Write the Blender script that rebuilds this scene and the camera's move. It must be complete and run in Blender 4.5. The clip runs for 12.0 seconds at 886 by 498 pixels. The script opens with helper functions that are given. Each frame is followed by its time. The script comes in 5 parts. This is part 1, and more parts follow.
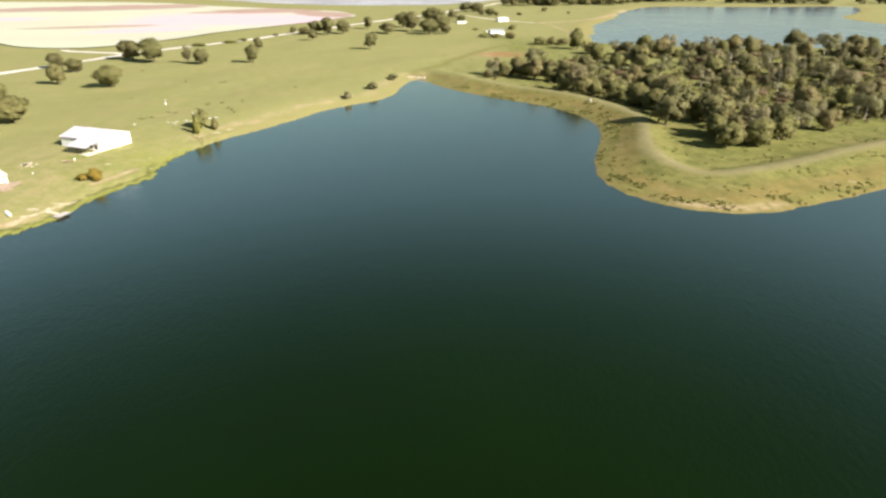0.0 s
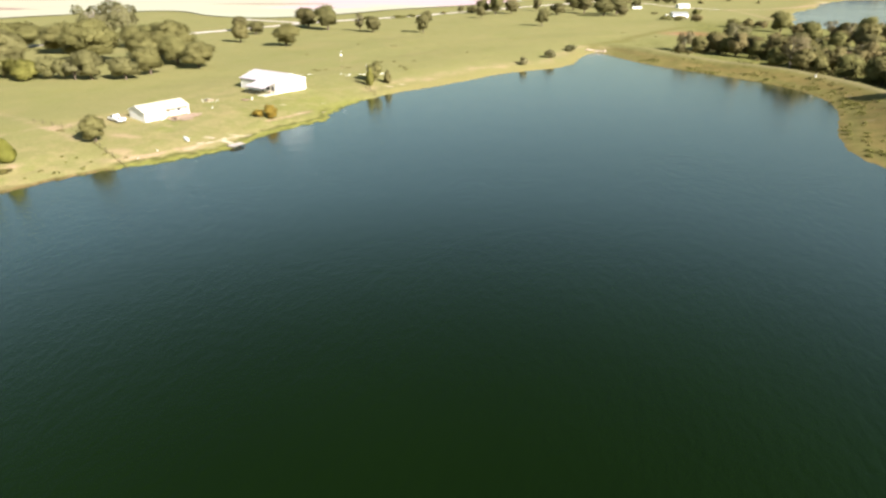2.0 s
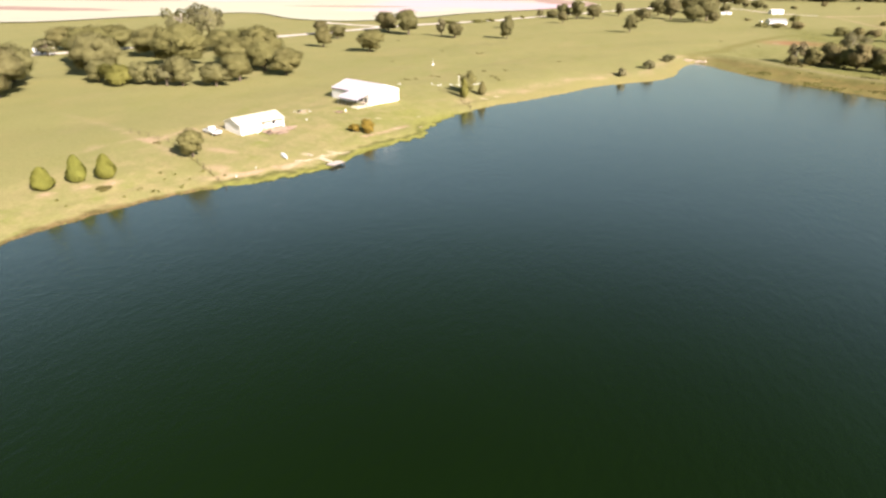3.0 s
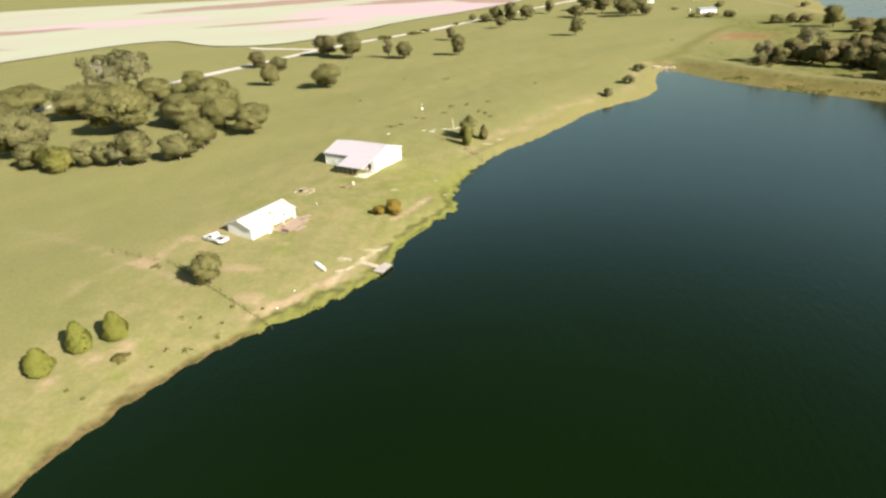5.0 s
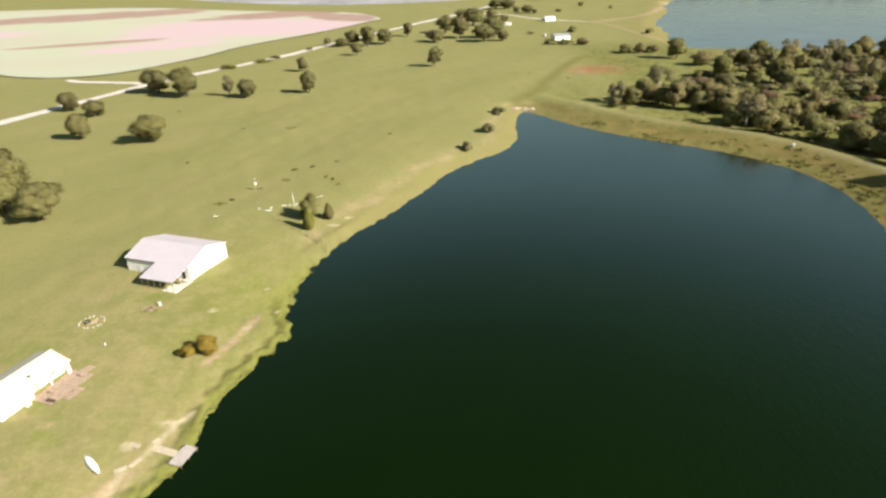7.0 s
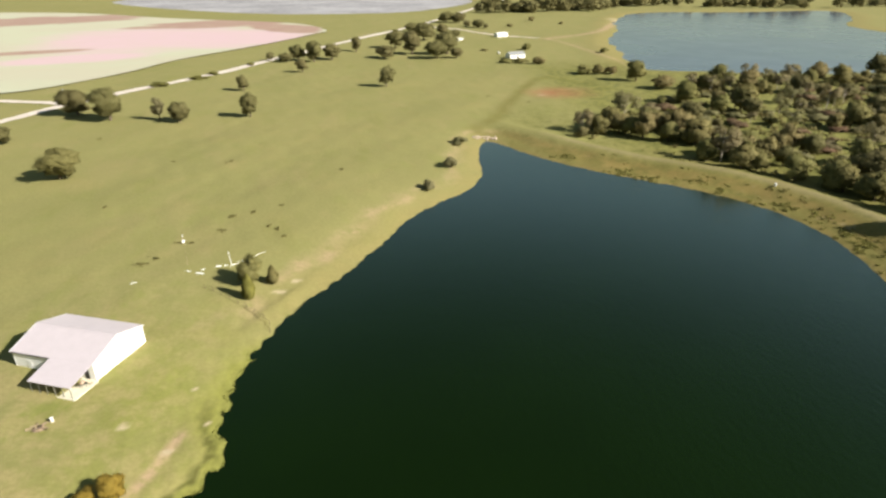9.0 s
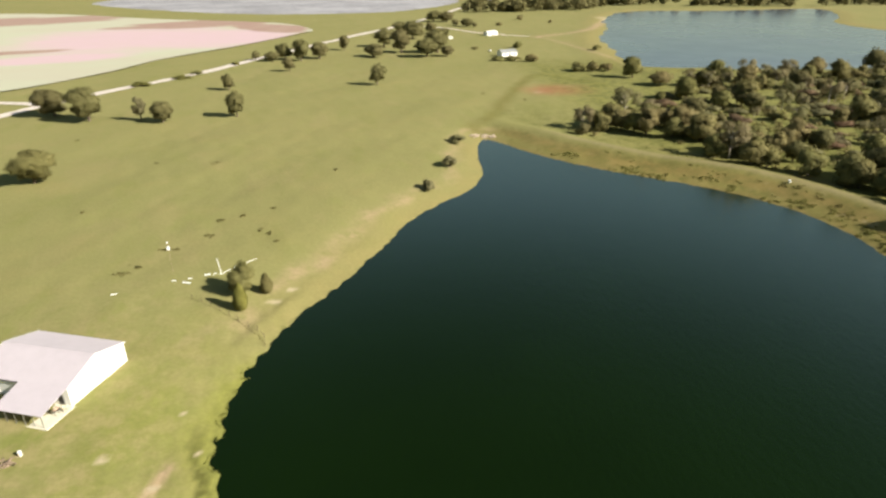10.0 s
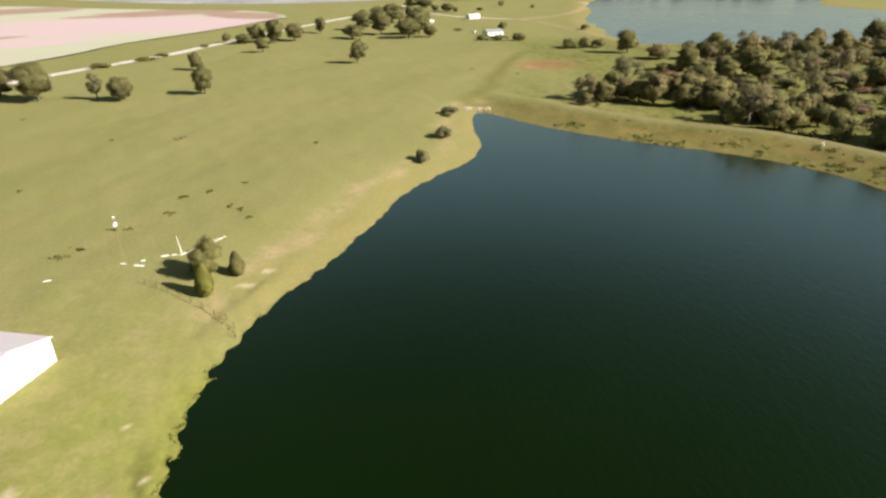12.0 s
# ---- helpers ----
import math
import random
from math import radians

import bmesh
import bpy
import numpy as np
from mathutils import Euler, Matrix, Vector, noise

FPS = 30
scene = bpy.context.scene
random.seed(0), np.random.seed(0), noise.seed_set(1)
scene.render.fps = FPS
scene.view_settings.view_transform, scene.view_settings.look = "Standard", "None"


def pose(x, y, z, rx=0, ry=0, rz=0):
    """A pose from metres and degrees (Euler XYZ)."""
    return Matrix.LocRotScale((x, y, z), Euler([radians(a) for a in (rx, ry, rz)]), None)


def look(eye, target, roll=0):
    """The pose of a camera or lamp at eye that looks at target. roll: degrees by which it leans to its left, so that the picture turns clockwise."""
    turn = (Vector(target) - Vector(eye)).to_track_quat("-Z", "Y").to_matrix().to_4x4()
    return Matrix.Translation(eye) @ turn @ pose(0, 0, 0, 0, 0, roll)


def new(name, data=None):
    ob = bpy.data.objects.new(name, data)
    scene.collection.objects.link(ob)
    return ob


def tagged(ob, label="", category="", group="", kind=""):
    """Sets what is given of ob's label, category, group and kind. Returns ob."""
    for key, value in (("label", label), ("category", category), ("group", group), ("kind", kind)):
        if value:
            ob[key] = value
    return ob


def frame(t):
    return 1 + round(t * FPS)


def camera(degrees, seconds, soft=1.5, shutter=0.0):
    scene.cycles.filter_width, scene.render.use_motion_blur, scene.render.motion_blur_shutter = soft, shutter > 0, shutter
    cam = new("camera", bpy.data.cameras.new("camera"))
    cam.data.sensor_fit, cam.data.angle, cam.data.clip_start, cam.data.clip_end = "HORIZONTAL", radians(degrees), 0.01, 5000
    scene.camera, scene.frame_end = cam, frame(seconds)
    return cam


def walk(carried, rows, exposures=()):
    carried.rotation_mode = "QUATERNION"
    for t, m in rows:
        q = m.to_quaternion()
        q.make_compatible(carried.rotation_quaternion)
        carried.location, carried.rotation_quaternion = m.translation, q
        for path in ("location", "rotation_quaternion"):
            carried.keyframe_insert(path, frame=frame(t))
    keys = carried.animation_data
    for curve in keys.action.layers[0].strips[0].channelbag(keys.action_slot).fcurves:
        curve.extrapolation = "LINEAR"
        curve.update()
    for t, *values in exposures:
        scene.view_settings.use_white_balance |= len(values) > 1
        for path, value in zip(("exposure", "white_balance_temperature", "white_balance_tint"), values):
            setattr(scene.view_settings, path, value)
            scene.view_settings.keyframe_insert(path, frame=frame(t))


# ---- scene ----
cam = camera(71.7, 12.0, soft=2.6)
PATH = [
    (0, (-0.072, 2.329, 58.481), (-0.087, 4.144, 57.641), -0.0),
    (0.5, (-2.434, 6.784, 55.165), (-2.574, 8.591, 54.319), -0.0),
    (1, (-7.11, 10.042, 49.274), (-7.344, 11.841, 48.434), 0.1),
    (1.5, (-10.131, 13.674, 43.954), (-10.47, 15.456, 43.112), 0.0),
    (2, (-14.818, 17.891, 40.37), (-15.253, 19.653, 39.531), 0.3),
    (2.5, (-21.596, 23.386, 39.815), (-22.13, 25.121, 38.976), 0.4),
    (3, (-30.617, 27.926, 41.567), (-31.219, 29.64, 40.73), 0.4),
    (3.2, (-34.915, 29.465, 42.212), (-35.528, 31.176, 41.378), 0.2),
    (4.8, (-65.455, 43.748, 53.237), (-65.852, 45.509, 52.376), -3.2),
    (5, (-66.22, 46.246, 54.699), (-66.579, 48.012, 53.833), -3.4),
    (5.5, (-66.534, 53.658, 58.084), (-66.79, 55.438, 57.208), -3.6),
    (6, (-64.948, 62.238, 61.167), (-65.1, 64.027, 60.286), -3.2),
    (6.5, (-62.673, 70.643, 64.037), (-62.729, 72.439, 63.159), -2.5),
    (7, (-60.572, 78.327, 66.483), (-60.546, 80.127, 65.611), -1.7),
    (7.5, (-59.901, 85.554, 68.531), (-59.811, 87.355, 67.666), -0.9),
    (9.5, (-65.431, 110.131, 69.5), (-65.213, 111.928, 68.65), -0.1),
    (10, (-66.976, 114.768, 65.611), (-66.737, 116.564, 64.763), -0.2),
    (10.5, (-68.037, 119.052, 60.697), (-67.783, 120.845, 59.849), -0.4),
    (11, (-68.838, 123.464, 56.387), (-68.568, 125.254, 55.538), -0.5),
    (11.5, (-69.222, 127.875, 53.469), (-68.936, 129.662, 52.617), -0.6),
    (12, (-69.423, 132.912, 51.52), (-69.122, 134.696, 50.667), -0.7),
]
SUN_DIR = Vector((0.86, -0.50, 0.0)).normalized() * math.cos(radians(31)) + Vector((0, 0, math.sin(radians(31))))
EXPOSURES = [(0, 1.46, 6300, 11), (1.5, 1.51, 6300, 12), (2.2, 1.53, 6400, 15), (3.0, 1.54, 6550, 22), (3.3, 1.52, 6550, 22), (4.2, 1.35, 6500, 13), (5.0, 1.22, 6450, 10), (7.0, 1.16, 6450, 10), (9.5, 1.09, 6550, 10), (12, 1.07, 6600, 10)]
walk(cam, [(t, look(eye, target, roll)) for t, eye, target, roll in PATH], EXPOSURES)

# ---- light ----
world = bpy.data.worlds.new("sky")
world.use_nodes = True
scene.world = world
sky = world.node_tree.nodes.new("ShaderNodeTexSky")
sky.sky_type, sky.sun_disc = "NISHITA", False
sky.sun_elevation, sky.sun_rotation = radians(31), math.atan2(SUN_DIR.x, SUN_DIR.y)
sky.air_density, sky.dust_density, sky.ozone_density, sky.altitude = 1.0, 0.9, 0.5, 0
back = world.node_tree.nodes["Background"]
back.inputs["Strength"].default_value = 0.042
haze = world.node_tree.nodes.new("ShaderNodeMix")
haze.data_type, haze.blend_type = "RGBA", "MULTIPLY"
haze.inputs[0].default_value, haze.inputs[7].default_value = 1.0, (1.08, 1.10, 0.86, 1)
world.node_tree.links.new(sky.outputs[0], haze.inputs[6])
world.node_tree.links.new(haze.outputs[2], back.inputs[0])
sun = new("sun", bpy.data.lights.new("sun", "SUN"))
sun.data.energy, sun.data.angle, sun.data.color = 5.0, radians(0.6), (1.0, 0.95, 0.85)
sun.matrix_world = look(SUN_DIR * 500, (0, 0, 0))

# ---- materials ----
class Nodes:
    """A principled material with short ways to add nodes."""

    def __init__(self, name, rough=0.8, metal=0.0, spec=0.3):
        self.m = bpy.data.materials.new(name)
        self.m.use_nodes = True
        self.t = self.m.node_tree
        self.b = self.t.nodes["Principled BSDF"]
        self.put("Roughness", rough), self.put("Metallic", metal), self.put("Specular IOR Level", spec)
        self.geo = self.t.nodes.new("ShaderNodeNewGeometry").outputs["Position"]

    def link(self, a, b):
        self.t.links.new(a, b)

    def put(self, socket, value):
        if hasattr(value, "is_linked"):
            self.link(value, self.b.inputs[socket])
        else:
            self.b.inputs[socket].default_value = value

    def set(self, node, socket, value):
        if hasattr(value, "is_linked"):
            self.link(value, node.inputs[socket])
        else:
            node.inputs[socket].default_value = value

    def noise(self, scale, detail=4.0, rough=0.6, vector=None, stretch=None):
        n = self.t.nodes.new("ShaderNodeTexNoise")
        n.inputs["Scale"].default_value, n.inputs["Detail"].default_value, n.inputs["Roughness"].default_value = scale, detail, rough
        v = vector or self.geo
        if stretch:
            mp = self.t.nodes.new("ShaderNodeMapping")
            mp.inputs["Rotation"].default_value = (0, 0, radians(stretch[3]))
            mp.inputs["Scale"].default_value = stretch[:3]
            self.link(v, mp.inputs["Vector"])
            v = mp.outputs[0]
        self.link(v, n.inputs["Vector"])
        return n.outputs["Fac"]

    def ramp(self, fac, lo, hi, a=0.0, b=1.0):
        n = self.t.nodes.new("ShaderNodeMapRange")
        n.interpolation_type = "SMOOTHSTEP"
        for k, v in zip(("Value", "From Min", "From Max", "To Min", "To Max"), (fac, lo, hi, a, b)):
            self.set(n, k, v)
        return n.outputs[0]

    def math(self, op, a, b=0.0):
        n = self.t.nodes.new("ShaderNodeMath")
        n.operation = op
        self.set(n, 0, a), self.set(n, 1, b)
        return n.outputs[0]

    def mix(self, fac, a, b, kind="MIX"):
        n = self.t.nodes.new("ShaderNodeMix")
        n.data_type, n.blend_type = "RGBA", kind
        self.set(n, 0, fac)
        for k, v in ((6, a), (7, b)):
            self.set(n, k, v if hasattr(v, "is_linked") else (*v, 1))
        return n.outputs[2]

    def spot(self, x, y, rx, ry, turn=0.0, drift=None, soft=0.3):
        """An oval patch of the plan with a ragged edge."""
        mp = self.t.nodes.new("ShaderNodeMapping")
        mp.vector_type = "TEXTURE"
        mp.inputs["Location"].default_value, mp.inputs["Rotation"].default_value = (x, y, 0), (0, 0, radians(turn))
        mp.inputs["Scale"].default_value = (rx, ry, 1e4)
        self.link(self.geo, mp.inputs["Vector"])
        n = self.t.nodes.new("ShaderNodeVectorMath")
        n.operation = "LENGTH"
        self.link(mp.outputs[0], n.inputs[0])
        away = n.outputs["Value"]
        if drift is not None:
            away = self.math("ADD", away, self.math("MULTIPLY", drift, 1.2))
        return self.ramp(away, 1 - soft, 1 + soft, 1, 0)

    def attr(self, name):
        n = self.t.nodes.new("ShaderNodeAttribute")
        n.attribute_name = name
        return n.outputs["Fac"]

    def island(self):
        return self.t.nodes["Geometry"].outputs["Random Per Island"]

    def random(self):
        return self.t.nodes.new("ShaderNodeObjectInfo").outputs["Random"]

    def bump(self, height, strength, distance):
        n = self.t.nodes.new("ShaderNodeBump")
        n.inputs["Strength"].default_value, n.inputs["Distance"].default_value = strength, distance
        self.link(height, n.inputs["Height"])
        self.put("Normal", n.outputs[0])

    def done(self, colour):
        self.put("Base Color", colour if hasattr(colour, "is_linked") else (*colour, 1))
        return self.m


def plain(name, colour, rough=0.7, metal=0.0, spec=0.3, vary=0.12, scale=3.0):
    """Paint, wood or metal with grain at two scales."""
    k = Nodes(name, rough, metal, spec)
    f = k.math("ADD", k.math("MULTIPLY", k.noise(scale, 5), 0.6), k.math("MULTIPLY", k.noise(scale * 9, 3), 0.4))
    dark, light = [c * (1 - 2 * vary) for c in colour], [min(1, c * (1 + vary)) for c in colour]
    return k.done(k.mix(k.ramp(f, 0.3, 0.7), dark, light))


def make_ground():
    k = Nodes("pasture", 0.95, 0, 0.1)
    big, mid, fine = k.noise(0.012, 5, 0.6), k.noise(0.09, 6, 0.65), k.noise(1.3, 5, 0.7)
    grass = k.mix(k.ramp(big, 0.35, 0.65), (0.236, 0.218, 0.086), (0.220, 0.209, 0.080))
    grass = k.mix(k.ramp(mid, 0.45, 0.75, 0, 0.28), grass, (0.285, 0.232, 0.095))
    grass = k.mix(k.ramp(k.noise(0.16, 5, 0.7), 0.58, 0.74, 0, 0.3), grass, (0.15, 0.165, 0.045))
    smear = k.noise(0.055, 6, 0.7, stretch=(1, 0.45, 1, 55))
    yard = k.math("ADD", k.math("MULTIPLY", k.attr("worn"), 1.5), 0.25)
    grass = k.mix(k.math("MULTIPLY", yard, k.ramp(smear, 0.54, 0.64, 0, 0.6)), grass, (0.315, 0.24, 0.125))
    green = k.noise(0.10, 6, 0.65, stretch=(1, 0.5, 1, 60))
    grass = k.mix(k.math("MULTIPLY", yard, k.ramp(green, 0.52, 0.66, 0, 0.75)), grass, (0.175, 0.195, 0.048))
    grass = k.mix(k.ramp(smear, 0.30, 0.44, 0.3, 0), grass, (0.18, 0.182, 0.054))
    grass = k.mix(k.ramp(k.noise(0.32, 5, 0.75), 0.62, 0.76, 0, 0.35), grass, (0.34, 0.255, 0.14))
    lush = k.attr("lush")
    grass = k.mix(k.math("MULTIPLY", lush, k.ramp(mid, 0.3, 0.6, 0.45, 1)), grass, (0.195, 0.198, 0.055))
    rough = k.attr("rough_grass")
    lumps = k.math("ADD", k.math("MULTIPLY", k.noise(0.35, 6, 0.7), 0.6), k.math("MULTIPLY", k.noise(0.11, 4, 0.6), 0.4))
    grass = k.mix(k.math("MULTIPLY", rough, k.ramp(lumps, 0.40, 0.56, 0.85, 0)), grass, (0.095, 0.10, 0.026))
    grass = k.mix(k.math("MULTIPLY", rough, k.ramp(lumps, 0.54, 0.68, 0, 0.6)), grass, (0.25, 0.225, 0.075))
    worn = k.attr("worn")
    grass = k.mix(k.math("MULTIPLY", worn, k.ramp(k.noise(0.22, 6, 0.7), 0.40, 0.62)), grass, (0.33, 0.26, 0.13))
    levee = k.mix(k.ramp(lumps, 0.38, 0.6), (0.100, 0.100, 0.025), (0.182, 0.165, 0.048))
    levee = k.mix(k.ramp(k.noise(0.045, 5, 0.65), 0.48, 0.66, 0, 0.6), levee, (0.195, 0.158, 0.058))
    grass = k.mix(k.math("MULTIPLY", k.attr("levee"), 0.85), grass, levee)
    bank = k.attr("bank")
    golden = k.mix(k.ramp(k.noise(0.2, 6, 0.7), 0.4, 0.62), (0.225, 0.155, 0.055), (0.145, 0.115, 0.036))
    grass = k.mix(k.math("MULTIPLY", bank, 0.65), grass, k.mix(k.ramp(k.noise(0.13, 5, 0.7), 0.60, 0.70), golden, (0.33, 0.245, 0.14)))
    shore = k.attr("shore")
    grass = k.mix(k.math("MULTIPLY", shore, k.ramp(mid, 0.25, 0.6, 0.55, 1)), grass, (0.265, 0.215, 0.085))
    grass = k.mix(k.attr("marsh"), grass, k.mix(k.ramp(k.noise(0.5, 5), 0.42, 0.68), (0.220, 0.218, 0.056), (0.175, 0.178, 0.045)))
    grass = k.mix(k.math("MULTIPLY", k.attr("bare"), k.ramp(k.noise(0.3, 6, 0.7), 0.34, 0.56)), grass, (0.40, 0.285, 0.18))
    # Shade of the trough behind the green mat, put into the ground colour.
    grass = k.mix(k.math("MULTIPLY", k.attr("trough_shade"), k.ramp(k.noise(0.5, 6, 0.7), 0.3, 0.5, 0.55, 1)), grass, (0.080, 0.080, 0.020))
    grass = k.mix(k.math("MULTIPLY", k.attr("brown_bank"), k.ramp(k.noise(0.6, 6, 0.7), 0.3, 0.6, 0.85, 1)), grass, k.mix(k.ramp(k.noise(0.4, 5, 0.7), 0.4, 0.6), (0.085, 0.062, 0.022), (0.175, 0.118, 0.052)))
    grass = k.mix(k.math("MULTIPLY", k.attr("sandy"), k.ramp(k.noise(0.9, 4, 0.7), 0.25, 0.5)), grass, (0.46, 0.38, 0.25))
    # Darker shading of the ditch and its ridge lines, put into the colour.
    grass = k.mix(k.math("MULTIPLY", k.attr("ditch_shading"), k.ramp(mid, 0.3, 0.6, 0.4, 1)), grass, (0.155, 0.14, 0.04))
    grass = k.mix(k.math("MULTIPLY", k.attr("red_soil"), k.ramp(k.noise(0.12, 5, 0.7), 0.34, 0.46)), grass, (0.30, 0.145, 0.075))
    grass = k.mix(k.attr("track"), grass, k.mix(k.ramp(mid, 0.35, 0.7), (0.285, 0.23, 0.135), (0.235, 0.192, 0.10)))
    grass = k.mix(k.math("MULTIPLY", k.attr("scrub"), k.ramp(mid, 0.35, 0.6, 0.6, 1)), grass, k.mix(k.ramp(k.noise(0.25, 5), 0.4, 0.6), (0.10, 0.105, 0.028), (0.19, 0.185, 0.05)))
    grass = k.mix(k.ramp(fine, 0.2, 0.8, 0.30, 0), grass, (0.07, 0.065, 0.02))
    grass = k.mix(k.attr("bed"), grass, (0.03, 0.035, 0.015))
    k.bump(k.math("ADD", k.math("MULTIPLY", fine, 0.25), mid), 0.5, 0.35)
    return k.done(grass)


def make_water(name, body, rough, swell=0.75, tint=(0.69, 0.95, 0.90)):
    k = Nodes(name, rough, 0, 0.5)
    k.put("IOR", 1.62)
    k.put("Specular Tint", (*tint, 1))
    edge = k.t.nodes.new("ShaderNodeFresnel")
    edge.inputs["IOR"].default_value = 1.33
    k.put("Specular IOR Level", k.ramp(edge.outputs[0], 0.02, 0.17, 0.10, 1.0))
    k.put("Coat IOR", 1.4), k.put("Coat Roughness", 0.14)
    k.put("Coat Weight", k.ramp(edge.outputs[0], 0.026, 0.15, 0.02, 1.0))
    wave = k.math("ADD", k.noise(0.8, 5, 0.65, stretch=(1, 0.5, 1, 25)), k.math("MULTIPLY", k.noise(0.12, 3, 0.5), 0.5))
    k.bump(wave, swell, 0.14)
    k.put("Roughness", k.ramp(k.noise(0.012, 4), 0.35, 0.7, rough * 0.8, rough * 1.25))
    return k.done(k.mix(k.ramp(k.noise(0.01, 4), 0.35, 0.65), body, [c * 1.25 for c in body]))


def make_leaves(name, dark, light, dry=None):
    """Leaves that let some light through, varied by spray and by tree."""
    k = Nodes(name, 0.8, 0, 0.15)
    c = k.mix(k.ramp(k.island(), 0.0, 1.0, 0.2, 0.75), dark, light)
    c = k.mix(k.ramp(k.random(), 0.0, 1.0, 0.0, 0.6), c, dry or [v * 0.6 for v in dark])
    c = k.mix(k.ramp(k.noise(0.7, 3), 0.35, 0.7, 0, 0.3), c, [v * 0.65 for v in dark])
    glow = k.t.nodes.new("ShaderNodeBsdfTranslucent")
    k.link(c, glow.inputs["Color"])
    both = k.t.nodes.new("ShaderNodeMixShader")
    both.inputs[0].default_value = 0.42
    k.link(k.b.outputs[0], both.inputs[1]), k.link(glow.outputs[0], both.inputs[2])
    k.link(both.outputs[0], k.t.nodes["Material Output"].inputs["Surface"])
    return k.done(c)


def make_sand():
    """Raked mineral sand: pale green-white, with pink and brown patches."""
    k = Nodes("white_sand", 0.95, 0, 0.1)
    drift = k.math("SUBTRACT", k.noise(0.011, 5, 0.6, stretch=(1, 2.2, 1, -25)), 0.5)
    pale, pink, brown = (0.405, 0.41, 0.305), (0.49, 0.36, 0.385), (0.30, 0.20, 0.165)
    c = k.mix(k.ramp(k.noise(0.004, 4, 0.6, stretch=(1, 2.0, 1, -28)), 0.4, 0.62, 0, 0.45), pale, (0.41, 0.35, 0.285))
    for x, y, rx, ry, turn in ((-265, 735, 95, 95, 0), (-190, 730, 60, 75, 0), (-285, 600, 55, 22, 25), (-560, 700, 110, 45, 20)):
        c = k.mix(k.spot(x, y, rx, ry, turn, drift, 0.35), c, pink)
    for x, y, rx, ry, turn in ((-490, 925, 150, 62, 25), (-225, 885, 105, 45, 28), (-158, 815, 30, 55, 38), (-350, 634, 62, 11, 20), (-720, 620, 160, 28, 12), (-640, 470, 140, 24, 8)):
        c = k.mix(k.spot(x, y, rx, ry, turn, drift, 0.12), c, brown)
    c = k.mix(k.ramp(k.noise(0.05, 6, 0.7), 0.35, 0.7, 0, 0.2), c, (0.42, 0.37, 0.27))
    return k.done(c)


def make_road():
    k = Nodes("shell_road", 0.95, 0, 0.1)
    return k.done(k.mix(k.ramp(k.noise(0.25, 6, 0.7), 0.35, 0.7), (0.50, 0.435, 0.385), (0.62, 0.56, 0.50)))


def make_metal(name, colour, rough=0.45, relief=0.2):
    """Painted sheet metal with fine ribs and rain streaks."""
    k = Nodes(name, rough, 0.0, 0.4)
    tc = k.t.nodes.new("ShaderNodeTexCoord").outputs["Object"]
    w = k.t.nodes.new("ShaderNodeTexWave")
    w.inputs["Scale"].default_value = 1.1
    k.link(tc, w.inputs["Vector"])
    k.bump(w.outputs["Fac"], relief, 0.03)
    c = k.mix(k.ramp(k.noise(0.5, 5, 0.7), 0.35, 0.75), colour, [v * 0.94 for v in colour])
    return k.done(k.mix(k.ramp(k.noise(4.0, 4, 0.7), 0.5, 0.9, 0, 0.15), c, [v * q for v, q in zip(colour, (0.8, 0.72, 0.62))]))


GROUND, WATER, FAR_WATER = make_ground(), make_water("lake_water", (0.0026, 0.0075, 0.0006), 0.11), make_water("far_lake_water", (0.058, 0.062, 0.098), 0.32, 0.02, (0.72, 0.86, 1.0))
GREY_ROOF = make_metal("grey_metal_roof", (0.27, 0.275, 0.275), 0.5, 0.03)
# Pale mud with distance haze mixed in as a blue-grey tint.
HAZY_FLATS = plain("hazy_mud_flats", (0.315, 0.305, 0.32), 0.8, vary=0.2, scale=0.012)
SAND, ROAD = make_sand(), make_road()
OAK = make_leaves("oak_leaves", (0.193, 0.184, 0.063), (0.27, 0.25, 0.098), (0.221, 0.189, 0.083))
DARK_OAK = make_leaves("dark_oak_leaves", (0.135, 0.129, 0.049), (0.229, 0.208, 0.089), (0.193, 0.162, 0.077))
BROWN = make_leaves("dry_scrub_leaves", (0.175, 0.12, 0.069), (0.267, 0.189, 0.115), (0.23, 0.138, 0.087))
SCRUB = make_leaves("scrub_leaves", (0.144, 0.147, 0.05), (0.282, 0.252, 0.095), (0.263, 0.197, 0.099))
CEDAR = make_leaves("cedar_leaves", (0.176, 0.183, 0.036), (0.267, 0.265, 0.06), (0.211, 0.202, 0.042))
LIME = make_leaves("willow_leaves", (0.203, 0.198, 0.044), (0.296, 0.281, 0.083), (0.25, 0.229, 0.062))
RUST = make_leaves("rust_leaves", (0.27, 0.193, 0.034), (0.36, 0.26, 0.055), (0.306, 0.221, 0.046))
LIGHT_OAK = make_leaves("light_oak_leaves", (0.196, 0.19, 0.072), (0.269, 0.254, 0.108), (0.232, 0.2, 0.093))
GREY = make_leaves("grey_leaves", (0.196, 0.18, 0.09), (0.293, 0.26, 0.139), (0.258, 0.203, 0.113))
PALE = make_leaves("pale_olive_leaves", (0.2, 0.19, 0.088), (0.287, 0.27, 0.133), (0.252, 0.216, 0.118))
REED = make_leaves("reeds", (0.198, 0.203, 0.045), (0.252, 0.248, 0.068), (0.216, 0.211, 0.054))
WEED = make_leaves("bank_weeds", (0.165, 0.165, 0.045), (0.235, 0.215, 0.065), (0.21, 0.17, 0.06))
